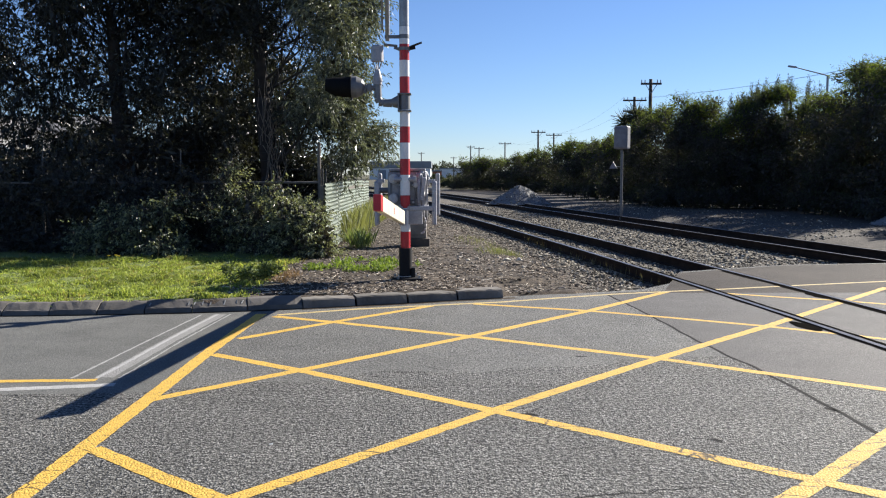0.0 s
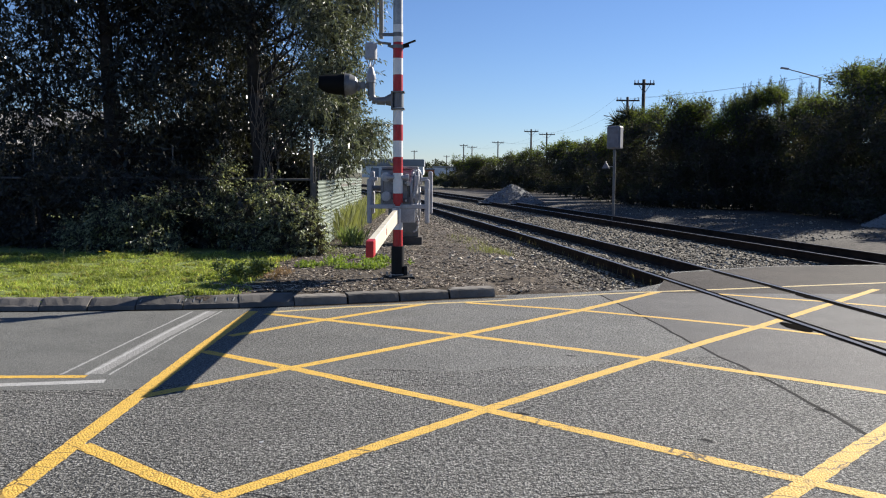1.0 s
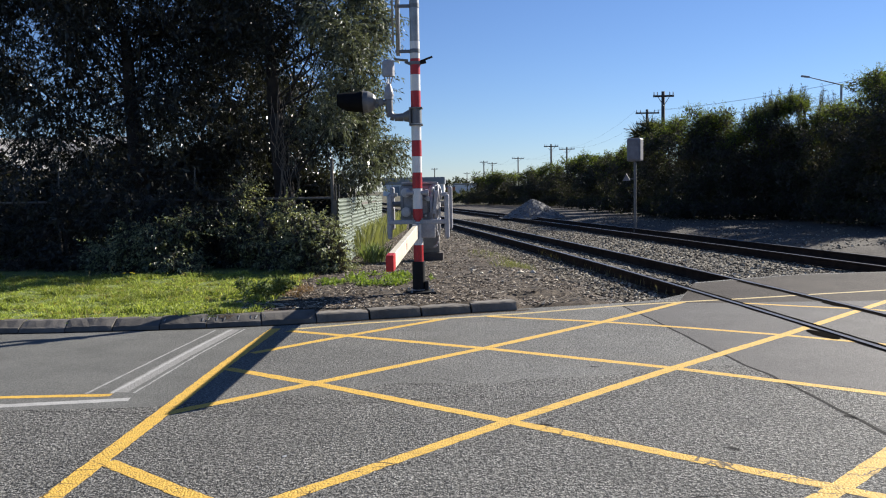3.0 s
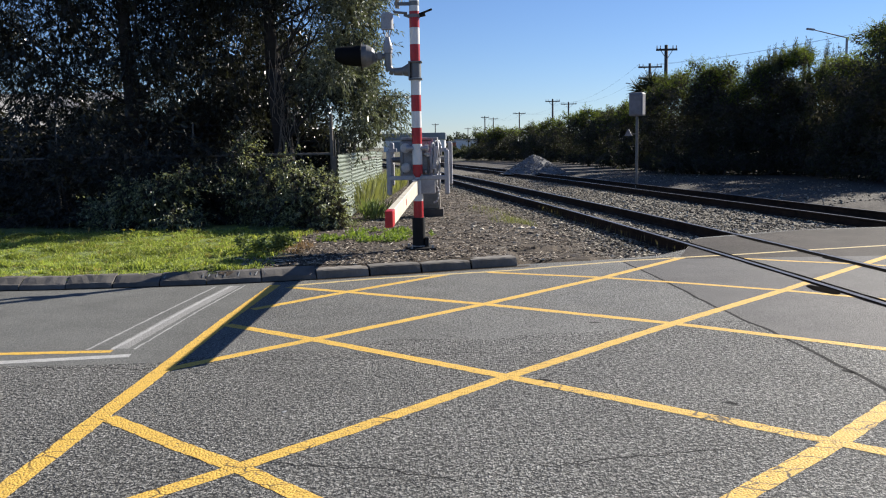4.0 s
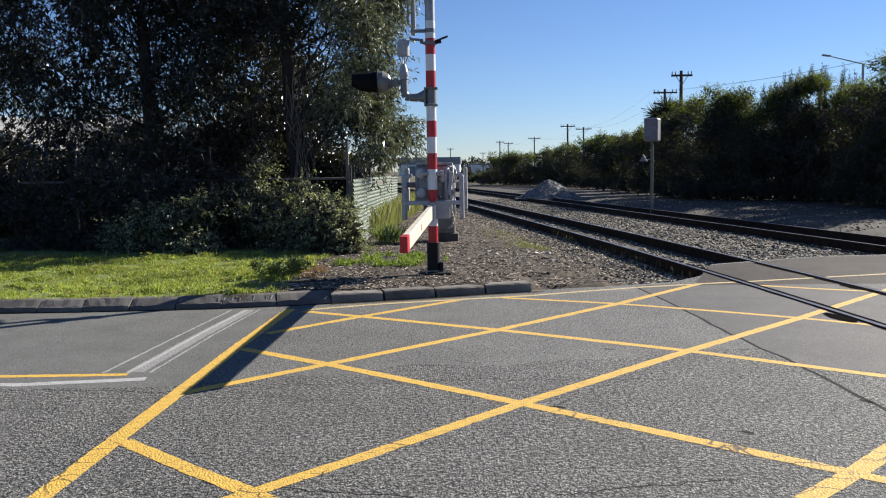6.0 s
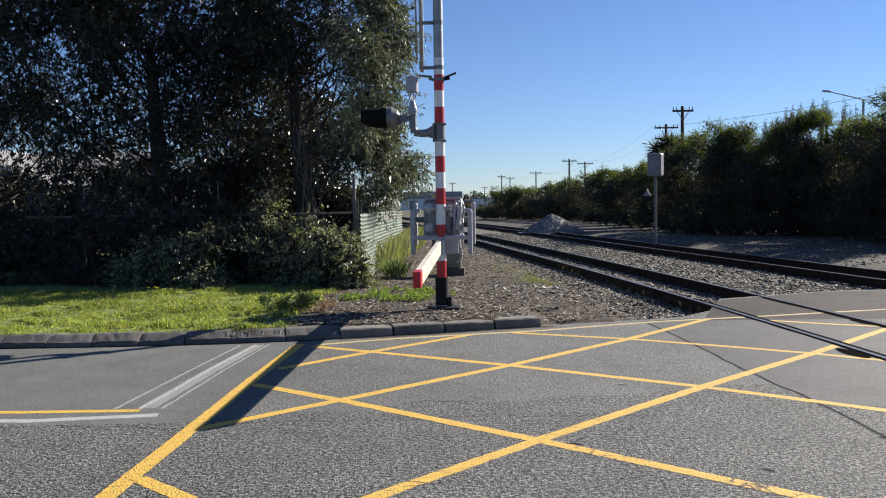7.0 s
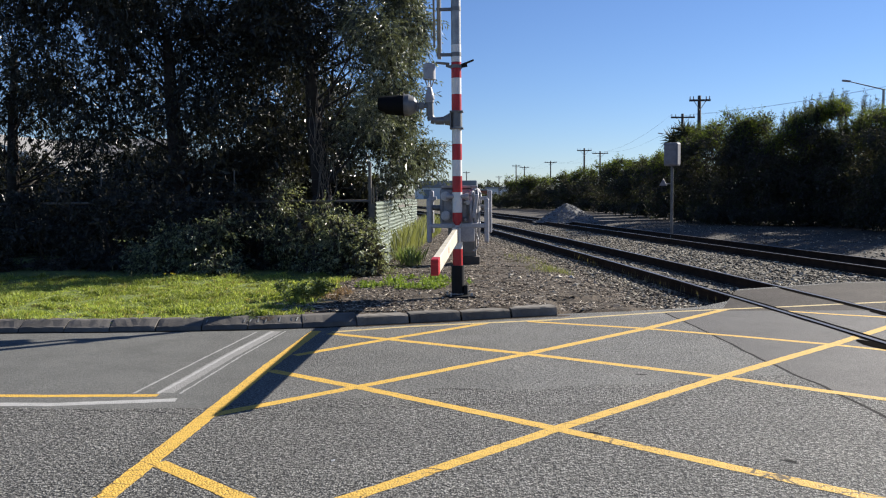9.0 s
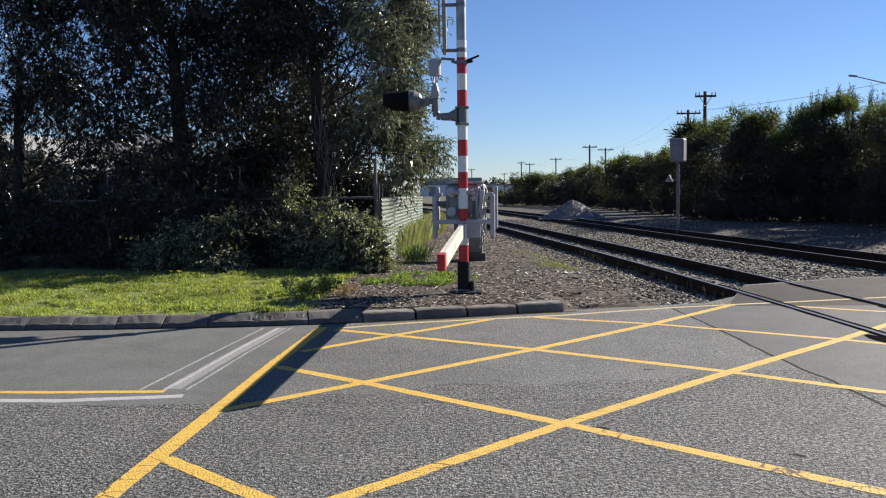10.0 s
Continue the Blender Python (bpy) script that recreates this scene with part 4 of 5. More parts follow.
        if q and noise.noise((q[0] * 1.7, q[1] * 1.7, 3)) + 0.5 * noise.noise((q[0] * 6, q[1] * 6, 8)) + 0.5 * r.random() < 0.15:
            return None
        return q
    scatter_stones("soil_litter", 40000, patchy, (0.008, 0.036), "litter", "small stones and dead leaves on bare soil", 11, flat=0.4)

    rng = np.random.default_rng(14)
    spots = [q for q in (soil(rng) for _ in range(1500)) if q]
    bm = B()
    for x, y in spots[:520]:
        a, ln = rng.random() * 6.28, 0.03 + 0.13 * rng.random() ** 2
        z = land(x, y) + 0.014
        e = Vector((math.cos(a), math.sin(a), 0.15 * rng.random())) * ln
        rod(bm, Vector((x, y, z)), Vector((x, y, z)) + e, 0.0035 + 0.003 * rng.random(), 0.002, 4)
    tagged(part("twigs", bm, "twig"), "bleached broken twigs lying on the soil", "twigs", kind="stuff")

    def big(r):
        return (0.2 + 1.5 * r.random(), 11.6 + 2.2 * r.random())
    scatter_stones("pale_rubble", 36, big, (0.03, 0.085), "twig", "pale broken rubble on the soil", 12)


# ---- plants ----
def tree(name, at, trunk_r, height, clumps, leaf_sets, label, seed, lean=(0, 0), group=""):
    """A trunk with limbs to the clumps, and a crown of leaves round them."""
    rng = np.random.default_rng(seed)
    root = thing(name, pose(*at), label, "tree" if "tree" in name else "shrub", group)
    top = Vector((lean[0], lean[1], height * 0.62))
    bm = B()
    pts = [Vector((0, 0, -0.05)), top * 0.3 + Vector((0.06, 0, 0)), top * 0.65, top]
    grow_tube(bm, pts, [trunk_r * 1.25, trunk_r, trunk_r * 0.75, trunk_r * 0.45], 10)
    cs = [Vector(c[:3]) for c in clumps]
    picks = rng.permutation(len(cs))[:min(len(cs), 15)]
    for i in picks:
        c = cs[int(i)]
        t = min(0.97, max(0.3, c.z / max(0.1, top.z) * 0.6 + rng.uniform(-0.2, 0.15)))
        start = top * t
        midp = (start + c) / 2 + Vector((0, 0, -0.1 * (c - start).length)) + Vector(rng.normal(size=3) * 0.12)
        r0 = trunk_r * 0.24 * (1 - t * 0.5)
        grow_tube(bm, [start, midp, c], [r0, r0 * 0.6, r0 * 0.18], 6)
    part("trunk", bm, "bark", root, smooth=True)
    spread = [c[3] for c in clumps]
    for nm, count, ln, wd, mat, droop in leaf_sets:
        leaf_part(nm, rng, [tuple(c) for c in cs], np.array(spread), count, ln, wd, mat, root, droop)
    return root


def clump_cloud(rng, count, centre, radii, size, keep=None):
    out = []
    while len(out) < count:
        v = rng.normal(size=3)
        v /= np.linalg.norm(v)
        p = np.array(centre) + v * np.array(radii) * rng.random() ** 0.4
        if keep is None or keep(p):
            out.append((*p, size * (0.6 + 0.8 * rng.random())))
    return out


def build_left_trees():
    rng = np.random.default_rng(21)
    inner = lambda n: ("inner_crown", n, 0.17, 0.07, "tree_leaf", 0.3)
    # the tree at the fence corner: a bare trunk towards the road, foliage round its sunny side
    clear = lambda p: p[2] > 1.9 and not (p[1] < 0.9 and -0.75 < p[0] < 0.45 and p[2] < 3.7)
    c = clump_cloud(rng, 60, (0.25, 0.5, 4.9), (1.75, 1.2, 3.3), 0.4, clear)
    c += clump_cloud(rng, 30, (1.35, 0.3, 2.6), (0.65, 0.6, 0.95), 0.28, clear)
    c += clump_cloud(rng, 22, (1.2, -0.2, 5.4), (0.65, 0.8, 1.7), 0.3)
    c += clump_cloud(rng, 26, (1.3, -1.5, 3.4), (0.5, 0.45, 1.1), 0.26)
    c += clump_cloud(rng, 26, (1.67, -0.3, 4.47), (0.45, 0.5, 0.9), 0.24)
    c += clump_cloud(rng, 12, (1.85, 0.6, 1.95), (0.3, 0.5, 0.5), 0.2)
    c += clump_cloud(rng, 10, (1.45, -0.4, 1.75), (0.35, 0.5, 0.4), 0.2)
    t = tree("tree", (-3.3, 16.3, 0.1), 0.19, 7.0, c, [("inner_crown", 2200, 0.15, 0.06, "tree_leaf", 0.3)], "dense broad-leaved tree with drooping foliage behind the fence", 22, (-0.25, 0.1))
    # sun and shade on the crown are coloured in, split by side
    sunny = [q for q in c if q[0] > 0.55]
    spray_part("crown", rng, sunny, 4200, 12, 0.088, 0.026, 0.3, 0.2, "sunlit_leaf", t, "drooping foliage, sunlight put into its pale leaf colour")
    spray_part("shaded_crown", rng, [q for q in c if q[0] <= 0.75], 2200, 12, 0.092, 0.027, 0.35, 0.25, "tree_leaf", t, "drooping foliage, shade put into its dark leaf colour")
    bm = B()
    for k in range(26):
        a = rng.uniform(-0.2, 0.45)
        top = Vector((a * 0.8, -0.26 + rng.uniform(-0.1, 0.05), rng.uniform(1.7, 3.4)))
        pts = [top]
        for q in range(6):
            top = top + Vector((rng.normal() * 0.05 + 0.012, rng.normal() * 0.02, -rng.uniform(0.12, 0.26)))
            if top.z > 0.2:
                pts.append(top)
        grow_tube(bm, pts, [0.007] * len(pts), 4)
    part("dead_vine", bm, "vine", t, "bleached dead vines hanging down the trunk")
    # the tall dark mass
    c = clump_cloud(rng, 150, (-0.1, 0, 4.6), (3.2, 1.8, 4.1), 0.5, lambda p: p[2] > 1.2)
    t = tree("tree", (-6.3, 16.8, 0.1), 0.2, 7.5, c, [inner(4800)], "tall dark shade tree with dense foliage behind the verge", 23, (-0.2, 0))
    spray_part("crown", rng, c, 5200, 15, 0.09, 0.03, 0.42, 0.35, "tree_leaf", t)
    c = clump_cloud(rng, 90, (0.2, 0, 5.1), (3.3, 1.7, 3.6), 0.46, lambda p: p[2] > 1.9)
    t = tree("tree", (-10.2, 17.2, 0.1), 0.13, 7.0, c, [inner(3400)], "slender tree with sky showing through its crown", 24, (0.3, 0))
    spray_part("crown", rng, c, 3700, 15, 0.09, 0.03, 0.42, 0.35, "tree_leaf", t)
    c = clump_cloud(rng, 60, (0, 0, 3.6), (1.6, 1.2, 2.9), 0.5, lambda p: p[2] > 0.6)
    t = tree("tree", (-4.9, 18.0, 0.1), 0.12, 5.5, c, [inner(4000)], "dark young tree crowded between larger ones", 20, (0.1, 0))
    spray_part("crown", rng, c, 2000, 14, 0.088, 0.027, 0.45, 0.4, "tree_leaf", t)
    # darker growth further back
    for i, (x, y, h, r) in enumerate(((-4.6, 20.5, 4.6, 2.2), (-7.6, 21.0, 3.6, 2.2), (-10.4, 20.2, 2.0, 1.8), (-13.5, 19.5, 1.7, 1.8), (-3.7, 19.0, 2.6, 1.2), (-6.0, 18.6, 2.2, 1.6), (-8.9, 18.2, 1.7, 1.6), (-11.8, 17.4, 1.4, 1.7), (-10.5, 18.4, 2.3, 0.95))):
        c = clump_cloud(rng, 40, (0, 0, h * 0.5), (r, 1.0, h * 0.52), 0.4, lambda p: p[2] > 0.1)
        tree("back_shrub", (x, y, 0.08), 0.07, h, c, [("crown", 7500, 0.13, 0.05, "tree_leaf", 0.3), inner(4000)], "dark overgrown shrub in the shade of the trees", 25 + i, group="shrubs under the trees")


def build_shrubs():
    rng = np.random.default_rng(31)
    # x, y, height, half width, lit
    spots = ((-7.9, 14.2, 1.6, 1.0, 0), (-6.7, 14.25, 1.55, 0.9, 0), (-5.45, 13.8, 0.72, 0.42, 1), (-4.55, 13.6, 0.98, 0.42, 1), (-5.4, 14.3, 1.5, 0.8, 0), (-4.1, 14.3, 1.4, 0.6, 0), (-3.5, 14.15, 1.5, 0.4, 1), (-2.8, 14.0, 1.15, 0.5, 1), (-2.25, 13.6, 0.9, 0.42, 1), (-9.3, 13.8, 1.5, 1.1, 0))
    for i, (x, y, h, r, lit) in enumerate(spots):
        c = clump_cloud(rng, 20, (0, 0, h * 0.5), (r * 1.1, 0.5, h * 0.56), 0.12, lambda p: p[2] > 0.08)
        c += [(a * r * 0.9, b * 0.3, 0.14, 0.15) for a, b in rng.uniform(-1, 1, (8, 2))]
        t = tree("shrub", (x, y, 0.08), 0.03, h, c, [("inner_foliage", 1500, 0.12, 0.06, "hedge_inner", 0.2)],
                 "leafy dark green shrub growing along the wire fence", 32 + i, group="shrubs along the fence")
        # lit picks sunlit leaf tones; the other shrubs get shade as near-black leaves
        spray_part("foliage", rng, c, 760 if lit else 700, 12, 0.052, 0.026, 0.3, 0.1, "lit_shrub_leaf" if lit else "tree_leaf", t)
    c = clump_cloud(rng, 20, (0, 0, 0.8), (0.8, 0.4, 0.6), 0.2, lambda p: p[2] > 0.3)
    tree("shrub", (-2.95, 15.1, 0.08), 0.04, 1.4, c, [("foliage", 5000, 0.065, 0.028, "sunlit_leaf", 0.3)], "sunlit grey-green shrub behind the wire fence", 44, group="shrubs along the fence")
    c = clump_cloud(rng, 22, (0, 0.1, 0.12), (0.34, 0.5, 0.13), 0.08)
    tree("verge_weed", (-2.35, 10.2, 0.1), 0.008, 0.3, c, [("foliage", 1500, 0.05, 0.022, "weed", 0.0)], "bushy green weed at the edge of the grass", 45)


def build_hedge():
    rng = np.random.default_rng(51)
    # x, y, height, wispy
    # the last two stand out of view, added to shade the yard
    spots = ((14.09, 25.5, 4.67, 0), (14.1, 27, 4.93, 0), (14.04, 28.5, 5.03, 0), (14.22, 30.5, 4.5, 0), (14.29, 33, 4.1, 1), (13.78, 34.2, 4.95, 1), (12.97, 34.8, 4.7, 1), (11.96, 35.2, 3.85, 0), (11.15, 36, 4.62, 0), (10.35, 37, 4.75, 0), (9.99, 39.5, 4.38, 0), (9.99, 44, 3.65, 0), (9.77, 48, 3.6, 0), (9.55, 53, 3.49, 0), (9.08, 58, 3.8, 0), (8.39, 63, 3.63, 0), (7.36, 67, 3.35, 0), (6.13, 71, 3.11, 0), (4.72, 75, 2.91, 0), (3.12, 79, 3.01, 0), (15.8, 23.2, 4.29, 0), (17.4, 20.6, 3.95, 0))
    # row 1 is added behind the hedge to thicken its shade
    for row in (0, 1):
        for i, (x, y, h, wispy) in enumerate(spots):
            if row and i % 2:
                continue
            r = 1.25 + 0.012 * y + (0.5 if row else 0)
            if row:
                x, y, h = x + 1.6 + 0.03 * y, y + 2.6, h * 0.9
            c = clump_cloud(rng, 44, (0, 0, h * 0.46), (r, r * 0.8, h * 0.5), 0.5, lambda p: 0.25 < p[2] < h - 0.3)
            c += [(a * 0.8 * r, b * 0.6 * r, h - 0.35 + 0.25 * k - 1.7 * a * a, 0.22 + 0.14 * abs(k)) for a, b, k in rng.uniform(-1, 1, (20, 3))]
            c += [(a * r, -abs(b) * 0.7 * r, 0.3 + 0.3 * abs(k), 0.4) for a, b, k in rng.uniform(-1, 1, (18, 3))]
            near = y < 42
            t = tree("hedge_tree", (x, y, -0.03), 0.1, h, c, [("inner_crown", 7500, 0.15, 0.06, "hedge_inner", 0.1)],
                     "dense dark green tree in a windbreak row", 60 + i + 40 * row, group="windbreak trees beside the yard")
            n = (1900 if near else 1200) if not row else 500
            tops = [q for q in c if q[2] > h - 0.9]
            # sunlight on each top is put in by a brighter leaf colour
            spray_part("sunlit_top", rng, tops, n // 3, 11, 0.1 if near else 0.14, 0.018 if near else 0.03, 0.24, -0.15, "sunlit_hedge", t, "crown top with sunlight in its yellow-green leaf colour")
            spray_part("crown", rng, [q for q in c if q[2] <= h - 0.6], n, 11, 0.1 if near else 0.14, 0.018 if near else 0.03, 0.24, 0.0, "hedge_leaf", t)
            if wispy and not row:
                wv, wf = [], []
                for a, b, k in rng.uniform(-1, 1, (12, 3)):
                    tall = 0.5 + 0.5 * abs(k)
                    stem = [(a * 0.8 * r, b * 0.5 * r, h - 0.5 - 0.4 * a * a + tall * u) for u in np.linspace(0, 1, 8)]
                    v, f = leaves(rng, stem, np.linspace(0.16, 0.04, 8), 380, 0.12, 0.016, -0.8)
                    wf += (f + len(wv)).tolist()
                    wv += v.tolist()
                raw("wispy_crown", wv, wf, "hedge_leaf", t)
    cab = thing("cabbage_tree", pose(13.0, 57, -0.03), "cabbage tree with spiky leaf heads above the hedge", "tree")
    part("trunk", grow_tube(B(), [(0, 0, 0), (0.1, 0, 2.4), (-0.1, 0, 4.6)], [0.2, 0.16, 0.12], 10), "bark", cab)
    r2 = np.random.default_rng(77)
    heads = [(-0.7, 0, 4.9, 0.25), (0.5, 0.2, 5.0, 0.25), (0, -0.3, 5.3, 0.25), (1.1, 0, 4.7, 0.25)]
    for h in heads:
        leaf_part("leaf_head", r2, [h[:3]], 0.22, 260, 0.8, 0.06, "hedge_leaf", cab, -0.1)


# ---- fences ----
def build_iron_fence():
    """Corrugated sheets with level waves, running away beside the track."""
    fence = thing("corrugated_fence", pose(-1.97, 14.2, 0.1), "pale green corrugated iron fence beside the track", "fence")
    x_of = lambda d: -0.012 * d
    for k in range(5):
        bm = B()
        y0 = k * 1.9
        n = 102
        cols = []
        for u in (0, 0.95, 1.9):
            d = y0 + u
            lean = 0.012 * math.sin(k * 2.1)
            cols.append([(x_of(d) + 0.009 * math.sin(i / n * 17 * 2 * math.pi) + lean * i / n, d, 0.012 * math.sin(k) + (1.19 + 0.015 * math.sin(k * 3)) * i / n) for i in range(n + 1)])
        vs = [[bm.verts.new(p) for p in c] for c in cols]
        for a, b in zip(vs, vs[1:]):
            for i in range(n):
                bm.faces.new((a[i], b[i], b[i + 1], a[i + 1]))
        bmesh.ops.solidify(bm, geom=bm.faces[:], thickness=0.003)
        part("sheet", bm, "sheet", fence)
    for k in range(6):
        part("post", box(B(), (0.08, 0.08, 1.3), (-0.075 + x_of(k * 1.9), k * 1.9 + 0.12, 0.5), bevel=0.008), "timber", fence)
    for d in (0.35, 0.8, 1.9, 3.4, 4.2):
        part("stay", rod(B(), (-0.09 + x_of(d), d, 0.9), (-0.09 + x_of(d), d, 1.44), 0.014, n=8), "wire", fence, "dark steel stay above the sheets")
    for h in (0.25, 1.05):
        part("batten", box(B(), (0.05, 9.2, 0.09), (-0.085, 4.75, h), (0, 0, 0.6)), "timber", fence)


def build_wire_fence():
    fence = thing("wire_fence", pose(-2.12, 14.55, 0.1), "chain-link fence with a steel top rail", "fence")
    # steel posts, rail and mesh take dark timber colour for the trees' shade
    part("corner_post", rod(rod(B(), (0, 0, -0.1), (0, 0, 1.85), 0.03), (0, 0, 1.85), (0, 0, 1.87), 0.036), "timber", fence)
    for k, u in enumerate((-2.4, -4.8, -7.2, -9.6)):
        part("post", rod(B(), (u, 0, -0.1), (u, 0, 1.25), 0.026), "timber", fence)
        part("barb_arm", rod(B(), (u, 0, 1.22), (u - 0.02, 0.1, 1.75), 0.012), "timber", fence)
    part("top_rail", rod(B(), (-9.6, 0, 1.2), (0, 0, 1.2), 0.021), "timber", fence)
    bm = B()
    step = 0.09
    for i in range(int(9.6 / step)):
        u = -9.6 + i * step
        for s in (1, -1):
            pts = []
            h = 0.0
            a = Vector((u, 0.004 * s, 0.02))
            b = Vector((u + s * 1.15, 0.004 * s, 1.17))
            if b.x > 0 or b.x < -9.6:
                t = (0 - u) / (b.x - u) if b.x > 0 else (-9.6 - u) / (b.x - u)
                b = a + (b - a) * t
            if (b - a).length > 0.05:
                rod(bm, a, b, 0.0017, n=3)
    part("mesh", bm, "timber", fence, "diamond chain-link wire mesh")
    for k, h in enumerate((1.42, 1.58, 1.72)):
        part("barbed_wire", rod(B(), (-9.6, 0.03 + 0.03 * k, h), (0, 0.0, h), 0.0025, n=4), "wire", fence)


# ---- the barrier ----
MAST = (-0.46, 10.66, 0.1)


def band(z0, z1, r, mat, parent, label=""):
    return part("painted_band", rod(B(), (0, 0, z0), (0, 0, z1), r, n=28), mat, parent, label, True)


def build_barrier():
    root = thing("level_crossing_barrier", pose(*MAST), "red and white striped barrier mast with grey gear and boom", "barrier")
    part("mast", rod(B(), (0, 0, 0.0), (0, 0, 5.4), 0.0605, n=28), "galv", root, "galvanised steel mast", True)
    reds = [(0.40, 0.61), (0.91, 1.07), (1.33, 1.53), (1.735, 1.935), (2.345, 2.555), (2.76, 2.955)]
    z = 0.4
    for a, b in reds:
        if a > z + 0.01:
            band(z, a - 0.002, 0.062, "white", root)
        band(a, b, 0.0625, "red", root)
        z = b + 0.002
    band(z, 3.17, 0.062, "white", root)
    part("sleeve", rod(B(), (0, 0, 0.03), (0, 0, 0.4), 0.083, n=28), "black", root, "black coated foot sleeve", True)
    part("foot_ring", rod(B(), (0, 0, 0.02), (0, 0, 0.045), 0.094, n=28), "galv", root)
    part("base_plate", box(B(), (0.34, 0.34, 0.03), (0.02, 0, 0.005), (0, 0, 12), 0.006), "black", root)
    bm = B()
    hub = bm.verts.new((0.02, 0, 0.05))
    rim = [bm.verts.new((0.02 + (0.2 + 0.05 * noise.noise((a * 1.3, 1, 0))) * math.cos(a), (0.2 + 0.05 * noise.noise((a * 1.3, 5, 0))) * math.sin(a), -0.03)) for a in np.linspace(0, 6.283, 25)[:-1]]
    mid_ring = [bm.verts.new((0.02 + 0.12 * math.cos(a), 0.12 * math.sin(a), 0.03 + 0.012 * noise.noise((a * 2, 3, 0)))) for a in np.linspace(0, 6.283, 25)[:-1]]
    for q in range(24):
        bm.faces.new((rim[q], rim[(q + 1) % 24], mid_ring[(q + 1) % 24], mid_ring[q]))
        bm.faces.new((mid_ring[q], mid_ring[(q + 1) % 24], hub))
    part("foot_mound", bm, "tar", root, "lumpy dark mortar mound round the foot")
    part("foot_lug", box(B(), (0.05, 0.09, 0.13), (0.1, -0.02, 0.085), bevel=0.008), "black", root)
    for a in (45, 135, 225, 315):
        c, d = math.cos(radians(a + 12)) * 0.19, math.sin(radians(a + 12)) * 0.19
        part("bolt", rod(B(), (0.02 + c, d, 0.01), (0.02 + c, d, 0.055), 0.013, n=6), "galv", root)
    # clamp and side arm with bell
    clamp = part("clamp", rod(B(), (0, 0, 2.19), (0, 0, 2.37), 0.071, n=20), "cast", root, "grey cast clamp", True)
    for h in (2.17, 2.38):
        part("clamp_flange", box(B(), (0.17, 0.17, 0.018), (0, 0, h), bevel=0.004), "cast", clamp)
    part("clamp_plate", box(B(), (0.02, 0.16, 0.21), (-0.075, 0, 2.28), bevel=0.004), "cast", clamp)
    bm = B()
    grow_tube(bm, [(-0.07, 0, 2.285), (-0.16, 0, 2.27), (-0.27, 0, 2.27)], [0.085, 0.052, 0.046], 16)
    grow_tube(bm, [(-0.27, 0, 2.27), (-0.315, 0, 2.285), (-0.335, 0, 2.33), (-0.338, 0, 2.56)], [0.046, 0.05, 0.048, 0.044], 16)
    arm = part("side_arm", bm, "cast", root, "grey cast elbow arm", True)
    bm = rod(B(), (-0.338, 0, 2.5), (-0.338, 0, 2.585), 0.056, n=16)
    rod(bm, (-0.338, 0, 2.54), (-0.338, 0, 2.56), 0.064, n=16)
    rod(bm, (-0.338, 0, 2.585), (-0.338, 0, 2.69), 0.058, 0.024, 16)
    part("bell_mount", bm, "pale_grey", arm, "pale cone-shaped bell mount", True)
    bm = B()
    for a in (0, 90, 180, 270):
        c, d = math.cos(radians(a + 20)), math.sin(radians(a + 20))
        rod(bm, (-0.338 + c * 0.02, d * 0.02, 2.68), (-0.338 + c * 0.06, d * 0.06, 2.79), 0.008, n=6)
    part("bell_bracket", bm, "pale_grey", arm)
    bm = rod(B(), (-0.338, 0, 2.785), (-0.338, 0, 2.965), 0.077, n=24)
    rod(bm, (-0.338, 0, 2.965), (-0.338, 0, 2.985), 0.077, 0.06, 24)
    part("bell", bm, "pale_grey", arm, "cylindrical warning bell", True)
    # signal lamp that faces the traffic
    bm = rod(B(), (-0.36, 0, 2.46), (-0.52, -0.01, 2.46), 0.032, n=12)
    box(bm, (0.06, 0.1, 0.09), (-0.44, 0, 2.46), bevel=0.008)
    box(bm, (0.05, 0.07, 0.12), (-0.5, 0, 2.45), bevel=0.008)
    lamp = part("signal_head", bm, "cast", root, "grey flashing light unit")
    bm = B()
    grow_tube(bm, [(-0.5, 0, 2.47), (-0.53, 0, 2.47), (-0.6, 0, 2.47), (-0.67, 0, 2.47)], [0.055, 0.1, 0.135, 0.14], 24)
    part("lamp_housing", bm, "cast", lamp, smooth=True)
    bm = B()
    n = 22
    rows = []
    for u, r, cut in ((-0.67, 0.13, 0), (-0.76, 0.126, 0), (-0.88, 0.12, 1), (-0.985, 0.108, 2)):
        rows.append([bm.verts.new((u, math.sin(a) * r, 2.47 + math.cos(a) * r)) for a in [(-1 + 2 * i / n) * math.pi * (1 - 0.17 * cut) for i in range(n + 1)]])
    for a, b in zip(rows, rows[1:]):
        for i in range(n):
            bm.faces.new((a[i], a[i + 1], b[i + 1], b[i]))
    bmesh.ops.solidify(bm, geom=bm.faces[:], thickness=0.004)
    part("hood", bm, "black", lamp, "long black lamp hood", True)
    part("backing_disc", rod(B(), (-0.66, 0, 2.47), (-0.668, 0, 2.47), 0.16, n=28), "black", lamp)
    part("lens", rod(B(), (-0.672, 0, 2.47), (-0.68, 0, 2.47), 0.1, n=24), "red", lamp)
    # small plates near the top of the stripes
    bm = box(B(), (0.17, 0.1, 0.012), (0.14, 0, 2.99), (0, -20, 0), 0.003)
    box(bm, (0.12, 0.06, 0.03), (0.08, 0, 2.945), (0, -10, 0), 0.003)
    plates = [part("bracket_plate", bm, "black", root, "dark tilted plate")]
    bm = box(B(), (0.17, 0.09, 0.02), (-0.17, 0, 2.985), (0, 6, 0), 0.003)
